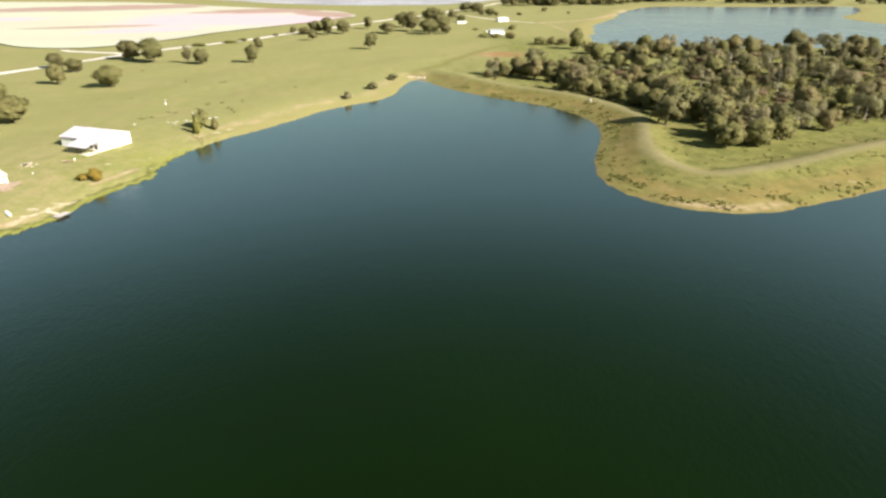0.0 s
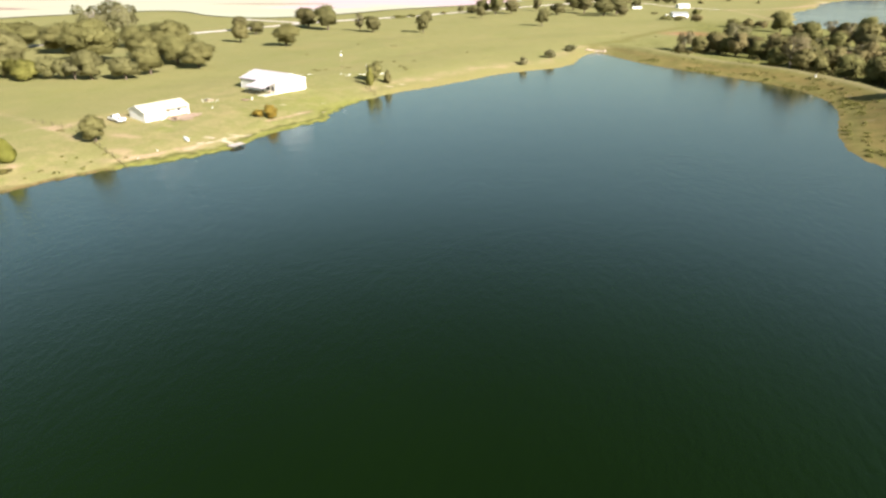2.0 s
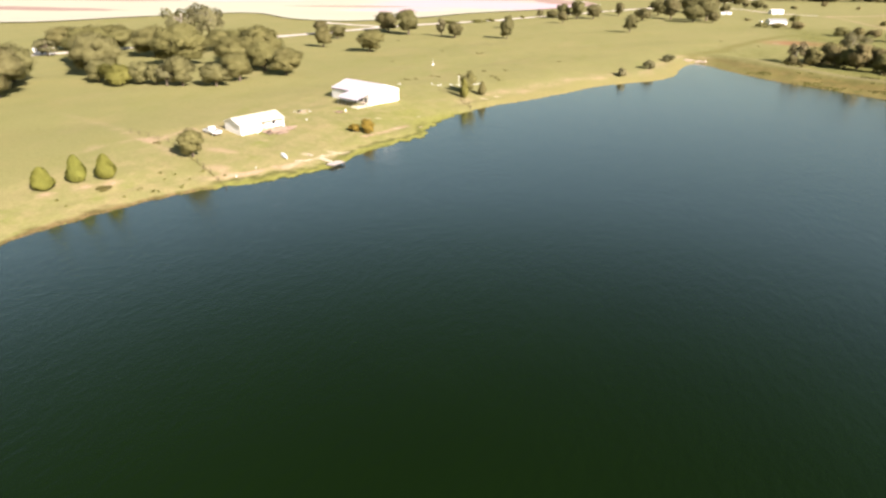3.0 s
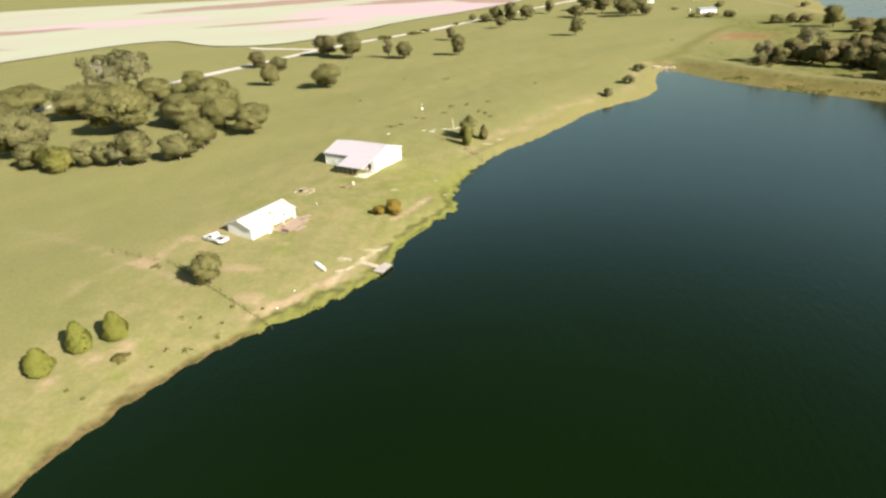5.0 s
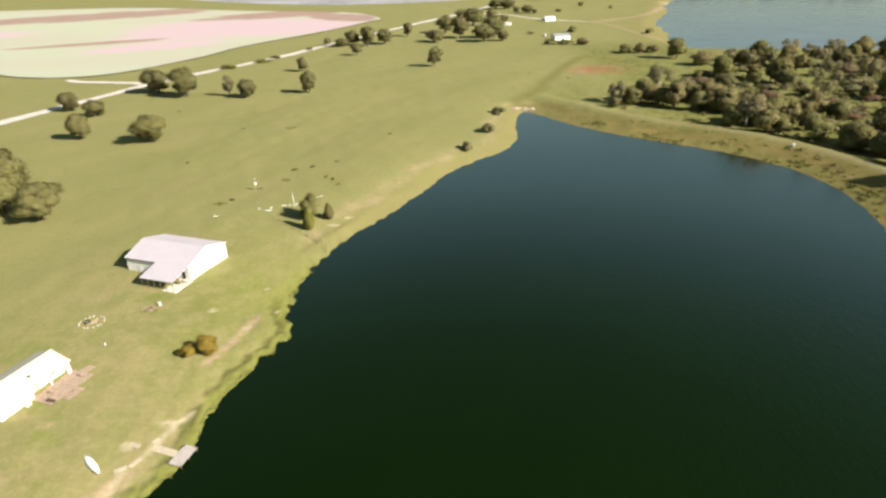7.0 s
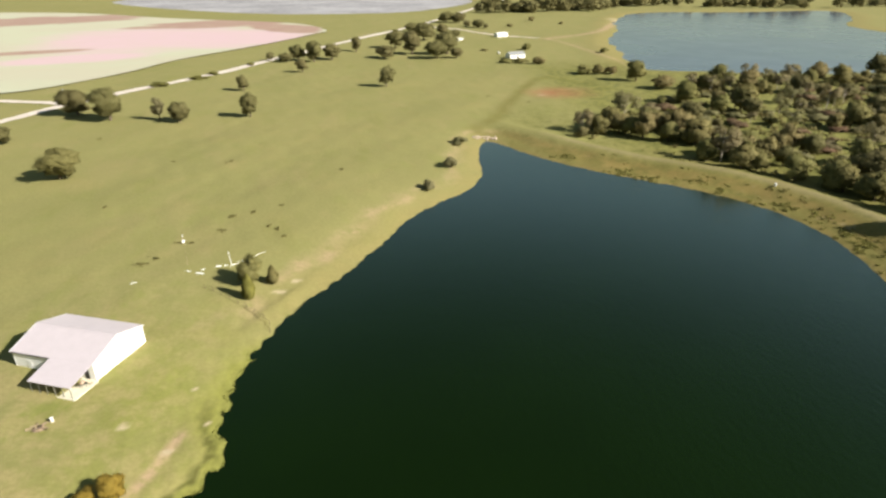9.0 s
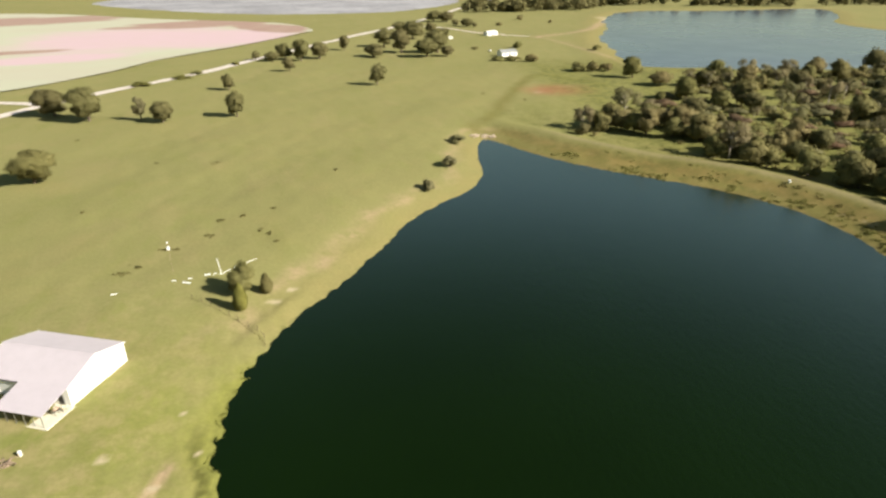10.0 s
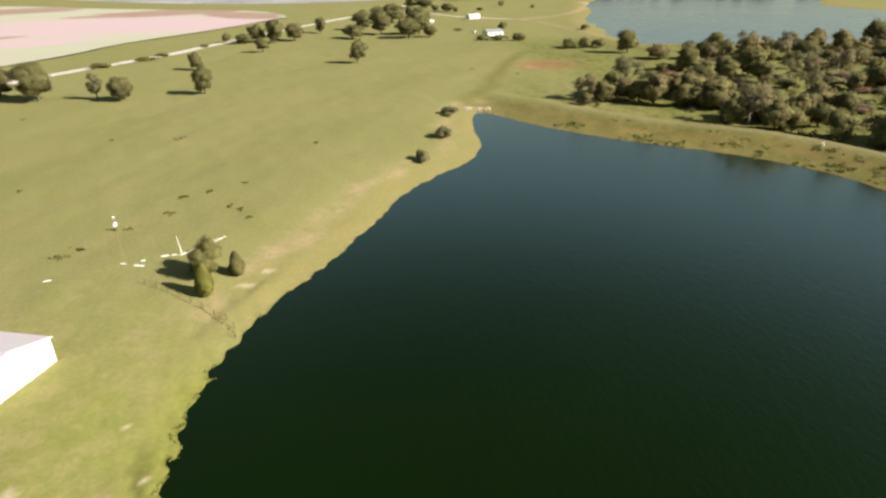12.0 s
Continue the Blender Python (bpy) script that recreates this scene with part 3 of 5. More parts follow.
def clumps(rng, centres, radii, each, size, squash=0.85, heart=None, core=0):
    """Leaf sprays over many round clumps; heart: the crown's middle, to which the clumps' shading leans; core: fineness of the dense foliage inside."""
    points, normals, inside = [], [], []
    for own, (c, r) in enumerate(zip(centres, radii)):
        waves = [(rng.normal(0, f, 3), rng.uniform(0, math.tau), a) for f, a in ((3, 0.16), (6, 0.10), (11, 0.03))]
        lump = lambda d: 1 + sum(a * np.sin(d @ w + o) for w, o, a in waves)

        def hidden(p, limit):
            """Points buried in the other clumps of the crown."""
            deep = np.zeros(len(p), bool)
            for other, (c2, r2) in enumerate(zip(centres, radii)):
                if other != own:
                    deep |= np.linalg.norm((p - c2) / (1, 1, squash), axis=1) < limit * r2
            return deep

        d = rng.normal(0, 1, (each if heart is None else int(each * 2.1), 3))
        d /= np.linalg.norm(d, axis=1)[:, None]
        d = d[(d[:, 2] > -0.8)]
        reach = rng.uniform(0.68, 1.12, len(d)) if not core else 0.80 + 0.40 * rng.beta(1.5, 2.2, len(d))
        p = c + d * (r * lump(d) * reach)[:, None] * (1, 1, squash)
        if heart is not None:
            keep = ~hidden(p, 0.85)
            p, d = p[keep], d[keep]
            out = p - heart
            d = d * 0.28 + out / np.linalg.norm(out, axis=1)[:, None] * 0.72
        points.append(p), normals.append(d)
        if core:
            ball = BALLS[core]
            b = c + ball * (0.80 * r * lump(ball))[:, None] * (1, 1, squash)
            open_quads = np.repeat(~hidden(b, 0.8).reshape(-1, 4).all(1), 4)
            out = b - heart
            shade = ball * 0.28 + out / np.linalg.norm(out, axis=1)[:, None] * 0.72
            inside.append((b[open_quads], shade[open_quads]))
    verts, faces, soft = leaf_quads(rng, np.concatenate(points), np.concatenate(normals), size)
    if core:
        b, shade = np.concatenate([v for v, n in inside]), np.concatenate([n for v, n in inside])
        shade /= np.linalg.norm(shade, axis=1)[:, None]
        faces = np.vstack([faces, np.arange(len(b)).reshape(-1, 4) + len(verts)])
        verts, soft = np.vstack([verts, b]), np.vstack([soft, shade])
    return verts, faces, soft


def leaf_mesh(name, made, material):
    verts, faces, normals = made
    mesh = mesh_of(name, verts, faces, material, True)
    mesh.normals_split_custom_set_from_vertices(normals.tolist())
    return mesh


MESHES = {}


def tree_meshes(kind, variant, leaves, fine=0):
    """Trunk and crown of a kind of tree, one metre wide and one metre high."""
    key = (kind, variant, leaves.name, fine)
    if key in MESHES:
        return MESHES[key]
    rng = np.random.RandomState(101 * variant + sum(map(ord, kind)))
    tv, tf, bark = [], [], BARK
    if kind == "cedar":
        n = 7500
        h = rng.beta(1.1, 1.35, n)
        a = rng.uniform(0, math.tau, n)
        # An egg with its broad end low and a blunt point on top.
        r = 0.56 * (1 - h) ** 0.52 * np.clip(h / 0.3, 0, 1) ** 0.4 * (1 + 0.10 * np.sin(a * 3 + h * 9) + 0.06 * np.sin(a * 7 - h * 23)) * rng.uniform(0.9, 1.04, n)
        points = np.column_stack([r * np.cos(a), r * np.sin(a), 0.05 + 0.95 * h])
        normals = np.column_stack([np.cos(a), np.sin(a), 0.35 + 1.5 * (h - 0.3)])
        made = leaf_quads(rng, points, normals / np.linalg.norm(normals, axis=1)[:, None], 0.032)
        tube(tv, tf, [(0, 0, -0.02), (0, 0, 0.3), (0, 0, 0.85)], [0.045, 0.035, 0.008])
    elif kind == "bush":
        count = 9
        c = np.column_stack([rng.normal(0, 0.19, count), rng.normal(0, 0.19, count), rng.uniform(0.22, 0.62, count)])
        made = clumps(rng, c, rng.uniform(0.18, 0.30, count), (90, 330, 600)[fine], (0.042, 0.024, 0.018)[fine], heart=np.array((0, 0, 0.25)), core=(2, 3, 5)[fine])
        for k in range(4):
            e = c[k]
            tube(tv, tf, [(0.03 * k - 0.05, 0, -0.03), (e[0] * 0.5, e[1] * 0.5, e[2] * 0.6), tuple(e)], [0.025, 0.018, 0.006], 5)
    elif kind == "bare":
        bark = PALE_BARK
        tube(tv, tf, [(0, 0, -0.02), (0.02, 0.01, 0.35), (0.0, 0.03, 0.7), (0.03, 0.0, 0.97)], [0.032, 0.024, 0.014, 0.004])
        tips = []
        for k in range(13):
            a, z = rng.uniform(0, math.tau), rng.uniform(0.3, 0.8)
            l = rng.uniform(0.22, 0.46)
            e = (l * math.cos(a), l * math.sin(a), min(0.98, z + rng.uniform(0.08, 0.3)))
            tube(tv, tf, [(0.01, 0.01, z), (e[0] * 0.5, e[1] * 0.5, (z + e[2]) / 2), e], [0.014, 0.009, 0.003], 5)
            tips.append(e)
        made = clumps(rng, np.array(tips), np.full(13, 0.15), 130, 0.024, heart=np.array((0, 0, 0.5)))
    else:
        low, count, spread, big = {"oak": (0.17, 27, 0.32, 0.86), "scrub": (0.06, 22, 0.31, 0.9), "tall": (0.16, 16, 0.32, 0.62)}[kind]
        c = rng.normal(0, 1, (count, 3))
        c /= np.linalg.norm(c, axis=1)[:, None]
        c *= rng.uniform(0.4, 1.0, count)[:, None] ** 0.5
        mid = (low + 1) / 2 + 0.03
        # A lopsided crown: broad lobes above, thinner and higher on the underside.
        c = c * (spread * rng.uniform(0.9, 1.15), spread, (1 - low) * 0.36) + (rng.normal(0, 0.04), rng.normal(0, 0.04), mid)
        skirt = rng.uniform(0, math.tau, 6)
        away = rng.uniform(0.16, 0.31, 6)
        c = np.vstack([c, np.column_stack([away * np.cos(skirt), away * np.sin(skirt), rng.uniform(0.15, 0.30, 6) + low * 0.6])])
        r = rng.uniform(0.12, 0.25, count + 6) * big
        made = clumps(rng, c, r, (44, 190, 430)[fine], (0.036, 0.020, 0.0125)[fine], heart=np.array((0, 0, mid - 0.12)), core=0 if kind == "tall" else (2, 3, 5)[fine])
        tube(tv, tf, [(0, 0, -0.03), (0.01, 0.0, low * 0.6), (0.02, 0.02, mid), (0, 0.02, 0.85)], [0.04, 0.034, 0.022, 0.006], 7)
        for e in c[:10]:
            s = 0.18 * rng.uniform(0.6, 1.3)
            tube(tv, tf, [(0.01, 0.0, s), (e[0] * 0.55, e[1] * 0.55, (s + e[2]) / 2), tuple(e)], [0.020, 0.013, 0.004], 5)
    MESHES[key] = (mesh_of("trunk", tv, tf, bark, True), leaf_mesh("crown", made, leaves))
    return MESHES[key]


def plant(name, kind, leaves, x, y, high, wide, label, group="", variant=None, sink=0.05):
    """A tree or shrub on the ground at x, y."""
    rng = random.Random(int(x * 31 + y * 17))
    trunk, crown = tree_meshes(kind, rng.randrange(4) if variant is None else variant, leaves, (2 if wide > 12 else 1) if x < -20 and y < 420 else 0)
    root = new(name)
    root.empty_display_size = 0.5
    root.matrix_basis = pose(x, y, ground_z(x, y) - sink, 0, 0, rng.uniform(0, 360)) @ Matrix.Diagonal((wide, wide * rng.uniform(0.9, 1.1), high, 1))
    part("trunk", trunk, None, root)
    part("crown", crown, None, root)
    return tagged(root, label, "tree" if "tree" in name else "shrub", group)


# Lone pasture trees: x, y, height, crown width.
PASTURE = [(-204, 412, 11.7, 17), (-185, 400, 14.5, 15), (-152, 392, 8.9, 10), (-122, 399, 10.9, 8.4), (-137, 465, 8.7, 6.9), (-57, 468, 10.6, 9),
           (-110, 525, 8, 7.4), (-138.5, 578, 5.6, 5.8), (-126, 571, 6.2, 10), (-118, 578, 11, 12.4), (-106.4, 571, 14, 13), (-94, 580, 11.2, 13),
           (-77, 623, 10.8, 9), (-231.4, 375.6, 8.6, 11), (-213, 360, 7.3, 10.4), (-199.7, 320.8, 10.3, 9.2), (-169.8, 313.5, 10.3, 14), (-169, 237.5, 9.5, 13)]
for x, y, h, w in PASTURE:
    plant("oak_tree", "oak", DARK_OAK if y > 340 else OAK, x, y, h * 1.04, w * 1.08, "dark olive live oak standing alone in open pasture", "pasture trees")
plant("thin_tree", "tall", GREY, -162.4, 397, 11.0, 7.6, "thin grey-green tree with an open ragged crown", "pasture trees")
ROADSIDE = [(-55, 581, 8.9, 14.5), (-45, 643, 13.5, 16.5), (-33.7, 602, 16.6, 15.5), (-17, 691, 14.6, 20), (-22.6, 764, 8.3, 14.5), (-16.4, 578, 12, 14.7), (-6.4, 598, 16.5, 17.4),
            (-2, 576, 7.3, 9.3), (4.6, 735, 9.5, 10), (13.5, 709, 7.2, 9.6), (22, 864, 11, 16), (38, 862, 11, 16), (40, 814, 6, 7.5), (50, 800, 8.2, 12.3), (58, 793, 5, 6)]
for x, y, h, w in ROADSIDE:
    plant("oak_tree", "oak", DARK_OAK, x, y, h * 1.06, w * 1.22, "dense dark oak in a clump beside the farm road", "roadside trees")
SMALL = [(60, 615, 6.2, 6.5), (29, 550, 4, 9), (40, 548.7, 4, 10), (51.3, 542, 6.2, 7.2), (26.5, 616, 2.2, 6.5), (125.4, 871, 7, 7), (87.6, 807, 4, 5), (152, 831, 4.3, 4),
         (117, 591, 4.5, 6.2), (70, 497, 6.5, 10), (79, 496, 7, 9), (88.8, 495, 6.3, 7.2)]
for x, y, h, w in [(-187.5, 483.4, 2.6, 9.5), (-172.4, 507.2, 2.2, 9), (-166.4, 522.8, 2.2, 7), (-148.9, 557.3, 2.4, 5), (-214, 470, 1.6, 4)]:
    plant("shrub", "bush", WEED, x, y, h, w, "low olive weedy shrub on the farm road's verge", "verge shrubs")
for x, y, h, w in SMALL:
    plant("shrub", "bush", SCRUB, x, y, h, w, "dark green rounded shrub in far pasture", "far shrubs")
GROVE = [(-191, 254, 16.5, 21), (-236, 314, 9.5, 12.5), (-199.5, 246, 12.5, 18), (-218.5, 239, 17.2, 25), (-233, 209, 15.5, 19), (-188, 202.5, 10.2, 11), (-177.5, 207, 8, 11.3),
         (-176.6, 219, 10, 11.8), (-253, 261, 13.5, 24), (-285, 267, 12, 26), (-239.5, 291, 10, 17.5), (-264, 236, 15, 22), (-227, 165, 16.9, 19), (-240, 176, 15, 20),
         (-246, 154, 14, 18), (-250, 188, 13, 17), (-310, 262, 11, 18), (-252, 224, 14, 20), (-182, 243, 11, 12), (-206, 262, 14, 17), (-205, 201.5, 7.8, 9), (-198.5, 201.5, 7.2, 8.4), (-222, 199, 8, 10)]
for x, y, h, w in GROVE:
    plant("oak_tree", "oak", LIGHT_OAK if y < 210 else OAK, x, y, h, w, "broad olive oak in a dense grove on the pasture", "grove trees")
for x, y, h, w in [(-280, 312, 16, 19), (-262, 311, 19, 19), (-272, 305, 12, 14), (-193, 200.5, 9.5, 8.5), (-300, 244, 8, 12)]:
    plant("thin_tree", "bare" if y > 300 else "tall", PALE, x, y, h, w, "pale grey-green thin-leaved tree at the edge of a grove", "grove trees")
for x, y, h, w in [(-210, 197, 9.2, 11.5)]:
    plant("bush_tree", "bush", LIME, x, y, h, w, "bright yellow-green leafy bush tree in front of a grove", "grove trees")
# The three clipped cedars, the oak by the fence and the shore shrubs.
for x, y, h, w in [(-139.8, 107.6, 4.7, 4.0), (-137.9, 113.7, 5.6, 3.8), (-134.4, 117.5, 5.2, 4.0)]:
    plant("cedar_tree", "cedar", CEDAR, x, y, h, w, "egg-shaped bright green cedar near the shore", "three cedars")
plant("oak_tree", "oak", OAK, -128.6, 136.2, 6.4, 6.0, "small round olive oak beside the wire fence")
plant("shrub", "scrub", SCRUB, -94.2, 233.8, 7.0, 6.6, "grey-green round shrub near the shore")
plant("willow_shrub", "cedar", LIME, -93.4, 227.0, 6.4, 2.9, "tall yellow-green shrub leaning by the shore")
plant("cedar_tree", "cedar", SCRUB, -89.2, 234.0, 4.8, 2.9, "small dark green pointed cedar near the shore")
for x, y, h, w in [(-30.5, 348, 4.2, 6.0), (-37.8, 316, 4.5, 4.6), (-47.5, 294.5, 3.8, 3.6)]:
    plant("shrub", "bush", PALE, x, y, h, w, "small olive shrub on the sandy lake bank", "bank shrubs")
plant("shrub", "bush", WEED, -131.6, 113.4, 0.9, 2.6, "low green weedy shrub beside the cedars")
plant("shrub", "scrub", RUST, -102.8, 172.8, 3.7, 4.4, "rust-brown rounded shrub on the lawn by the lake", "rust shrubs")
plant("shrub", "bush", RUST, -106.0, 171.2, 2.5, 2.7, "low dark rust-brown shrub on the lawn", "rust shrubs")

# The wood on the east bank.
WOOD_EDGE = smooth([(18, 357), (26, 348), (48, 342), (55, 324), (62, 311), (71, 296), (82, 280), (92, 258), (97, 234), (96, 214), (107, 207), (124, 221),
                    (155, 240), (220, 262), (300, 300), (330, 420), (250, 468), (190, 464), (150, 462), (112, 440), (84, 412), (60, 388), (34, 376)], True, 4)


def build_wood():
    rng = random.Random(12)
    spots = []
    dry_spots = ((196, 418, 18), (150, 380, 10))
    dry_run = smooth([(60, 347), (75, 358), (92, 362), (106, 346), (126, 338), (150, 360), (172, 371)], False)
    grid = np.column_stack([np.array([rng.uniform(15, 330) for _ in range(9000)]), np.array([rng.uniform(205, 465) for _ in range(9000)])])
    edges, dense, dry_way = line_distance(grid, WOOD_EDGE, True), ripple(grid, 55, 61), line_distance(grid, dry_run)
    for (x, y), edge, thick, way in zip(grid, edges, dense, dry_way):
        brown = way < 11 + 4 * thick or any(math.hypot(x - a, y - b) < r for a, b, r in dry_spots)
        clearing = math.hypot(x - 125, y - 386) < 7 or math.hypot((x - 128) / 22, (y - 408) / 12) < 1 or math.hypot((x - 92) / 26, (y - 428) / 9) < 1
        front = edge > -24 and y < 380
        north = x < 66 and y > 325
        gap = 4.6 if north else (3.6 if front else 4.2) if edge > -14 else 4.8 + 1.2 * (thick < -0.3)
        if edge > 0 or clearing or len(spots) > 470 or any((x - a) ** 2 + (y - b) ** 2 < gap**2 for a, b in spots):
            continue
        spots.append((x, y))
        back = y > 425 and edge > -22
        pick, size = rng.random(), rng.choice((0.55, 0.75, 0.9, 1.0, 1.15, 1.35)) * rng.uniform(0.9, 1.1)
        if brown and not north and pick < 0.9:
            plant("shrub", "bush", BROWN if pick < 0.5 else PALE, x, y, 2.7 * size, 7 * size, "dry reddish-grey bush in a wood", "wood trees")
        elif not front and not north and not back and pick < 0.5:
            plant("shrub", "bush", BROWN if pick < 0.16 else GREY if pick < 0.3 else PALE, x, y, 3.2 * size, 7 * size, "low dry greyish-brown bush between wood trees", "wood trees")
        elif pick < 0.10 or (not front and pick < 0.62):
            plant("bare_tree", "bare", GREY, x, y, 8.5 * size, 8 * size, "pale half-dead tree with bare grey branches in a wood", "wood trees")
        elif pick < 0.17 or (not front and pick < 0.72):
            plant("bare_tree", "bare", PALE, x, y, 8 * size, 9 * size, "thin pale olive tree in a wood", "wood trees")
        elif north and pick < 0.75:
            plant("scrub_tree", "scrub", SCRUB, x, y, 7.6 * size, 9.0 * size, "olive-green bushy tree at the tip of a wood", "wood trees")
        elif pick < (0.28 if front else 0.80):
            plant("shrub", "bush", SCRUB, x, y, 5.2 * size, 7.5 * size, "dense olive-green bush in a wood", "wood trees")
        elif pick < (0.82 if front else 0.92):
            plant("scrub_tree", "scrub", SCRUB, x, y, 8.6 * size, 9.0 * size, "dark green scrubby tree in a dense wood", "wood trees")
        else:
            plant("oak_tree", "oak", DARK_OAK, x, y, 9.2 * size, 11.5 * size, "dark broad-crowned oak in a dense wood", "wood trees")


build_wood()
for x, y, h, w in [(77, 290, 9, 11), (84, 279, 10, 12), (89, 268, 10, 12), (70, 301, 8, 9), (95, 208, 9, 11), (106, 211, 10, 12), (118, 219, 9, 11), (93.5, 469, 13, 14), (99, 444, 7.8, 15), (107.5, 398, 8.4, 10), (139, 454, 11.3, 16), (201, 456, 11.5, 13.5), (57.8, 313.8, 8.5, 9.2), (64.4, 301.5, 9, 10.6), (47, 346.7, 11, 10), (115, 390, 13, 15)]:
    plant("scrub_tree", "scrub", SCRUB, x, y, h, w, "dark scrubby tree at the edge of a wood", "wood edge trees")


def build_far_woods():
    """Woods near the horizon, joined: nobody could count them."""
    rng = np.random.RandomState(5)
    verts, faces, normals, base = [], [], [], 0
    belts = [((100, 1000), (280, 1050), 34, 26), ((120, 1090), (420, 1130), 40, 30), ((430, 1080), (900, 1060), 50, 40), ((-900, 1500), (-300, 1900), 60, 60),
             ((600, 740), (760, 700), 12, 14), ((900, 500), (1400, 900), 60, 80)]
    for a, b, count, spread in belts:
        for s in rng.uniform(0, 1, count):
            p = np.array(a) * (1 - s) + np.array(b) * s + rng.normal(0, spread / 2, 2)
            z = height([p])[0]
            w, h = rng.uniform(12, 24), rng.uniform(9, 17)
            c = rng.normal(0, 1, (8, 3))
            c = c / np.linalg.norm(c, axis=1)[:, None] * (0.32 * w, 0.32 * w, 0.28 * h) + (p[0], p[1], z + 0.55 * h)
            v, f, n = clumps(rng, c, rng.uniform(0.16, 0.26, 8) * w, 20, 1.9, heart=np.array((p[0], p[1], z + 0.3 * h)))
            verts.append(v), faces.append(f + base), normals.append(n)
            base += len(v)
    mesh = leaf_mesh("far_woods", (np.concatenate(verts), np.concatenate(faces), np.concatenate(normals)), DARK_OAK)
    tagged(part("far_woods", mesh, None), "dark green woods along the horizon", "woods", kind="stuff")


build_far_woods()
for x, y, h, w in ((84, 239, 11.5, 13), (93, 255, 12.5, 15)):
    plant("oak_tree", "oak", DARK_OAK, x, y, h, w, "large dark oak shading the levee track", "wood edge trees", 1)


def build_undergrowth():
    """Low scrub that fills the wood and the levee sides."""
    rng = np.random.RandomState(8)
    q = np.column_stack([rng.uniform(15, 300, 5200), rng.uniform(205, 465, 5200)])
    q = q[line_distance(q, WOOD_EDGE, True) < -1.0]
    q = q[np.hypot((q[:, 0] - 128) / 22, (q[:, 1] - 408) / 12) > 1.0][:1500]
    c = np.array([(x, y, ground_z(x, y) + 0.6) for x, y in q])
    made = clumps(rng, c, rng.uniform(0.8, 2.2, len(c)), 34, 0.42, 0.7)
    tagged(part("undergrowth", leaf_mesh("undergrowth", made, SCRUB), None), "tangled olive scrub under the wood", "undergrowth", kind="stuff")
    q = np.column_stack([rng.uniform(0, 260, 60000), rng.uniform(145, 350, 60000)])
    d, bank = lake_distance(q), line_distance(q, LEVEE)
    lush = (ripple(q, 18, 31) + 0.6 * ripple(q, 6, 32)) > 0.35
    q = q[(d > 0.6) & (d < 42) & (bank > 3.2) & (bank < 24) & (q[:, 1] < 330) & lush & ((d < 7) | (rng.uniform(0, 1, len(q)) < 0.12)) & (line_distance(q, WOOD_EDGE, True) > 0)][:1300]
    c = np.array([(x, y, ground_z(x, y) + 0.02) for x, y in q])
    yard = np.column_stack([rng.uniform(-137, -114, 220), rng.uniform(96, 132, 220)])
    yard = yard[(lake_distance(yard) > 3.0) & (ripple(yard, 7, 33) > 0.25)][:12]
    c = np.vstack([c, [(x, y, ground_z(x, y) + 0.02) for x, y in yard]])
    made = clumps(rng, c, rng.uniform(0.25, 0.9, len(c)) ** 1.3, 22, 0.2, 0.4)
    tagged(part("bank_weeds", leaf_mesh("bank_weeds", made, WEED), None), "rough green weeds on the lake banks", "weeds", kind="stuff")


build_undergrowth()

# ---- buildings and things ----
def box(bm, lo, hi, bevel=0.0, m=None):
    """Adds a box between two corners, with soft edges if bevel is given."""
    made = bmesh.ops.create_cube(bm, size=1.0)["verts"]
    lo, hi = Vector(lo), Vector(hi)
    for v in made:
        v.co = Vector((a + (b - a) * (c + 0.5) for a, b, c in zip(lo, hi, v.co)))
    if bevel:
        edges = list({e for v in made for e in v.link_edges})
        made = [v for v in bmesh.ops.bevel(bm, geom=edges, offset=bevel, segments=1, affect="EDGES", profile=0.6)["verts"]]
    if m:
        bmesh.ops.transform(bm, matrix=m, verts=list({v for v in made}))
    return bm


def block(name, lo, hi, material, parent, bevel=0.02, label=""):
    return part(name, box(bmesh.new(), lo, hi, bevel), material, parent, label)


def prism(name, outline, axis_lo, axis_hi, material, parent, axis="y", label="", bevel=0.0):
    """An outline swept along an axis: x-z outlines along y, y-z along x, x-y along z."""
    bm = bmesh.new()
    at = {"y": lambda p, s: (p[0], s, p[1]), "x": lambda p, s: (s, p[0], p[1]), "z": lambda p, s: (p[0], p[1], s)}[axis]
    a = [bm.verts.new(at(p, axis_lo)) for p in outline]
    b = [bm.verts.new(at(p, axis_hi)) for p in outline]
    n = len(outline)
    bm.faces.new(a), bm.faces.new(b[::-1])
    for i in range(n):
        bm.faces.new((a[i], a[(i + 1) % n], b[(i + 1) % n], b[i]))
    bmesh.ops.recalc_face_normals(bm, faces=bm.faces[:])
    if bevel:
        bmesh.ops.bevel(bm, geom=bm.edges[:], offset=bevel, segments=1, affect="EDGES")
    return part(name, bm, material, parent, label)


def rod(name, a, b, radius, material, parent, sides=8, label="", tip=None):
    v, f = [], []
    tube(v, f, [a, b], [radius, radius if tip is None else tip], sides)
    f += [tuple(range(sides))[::-1], tuple(range(sides, 2 * sides))]
    return part(name, mesh_of(name, v, f, material), None, parent, label)


def root_at(name, x, y, turn, label, category, z=None, group=""):
    ob = new(name)
    ob.matrix_basis = pose(x, y, ground_z(x, y) if z is None else z, 0, 0, turn)
    return tagged(ob, label, category, group)


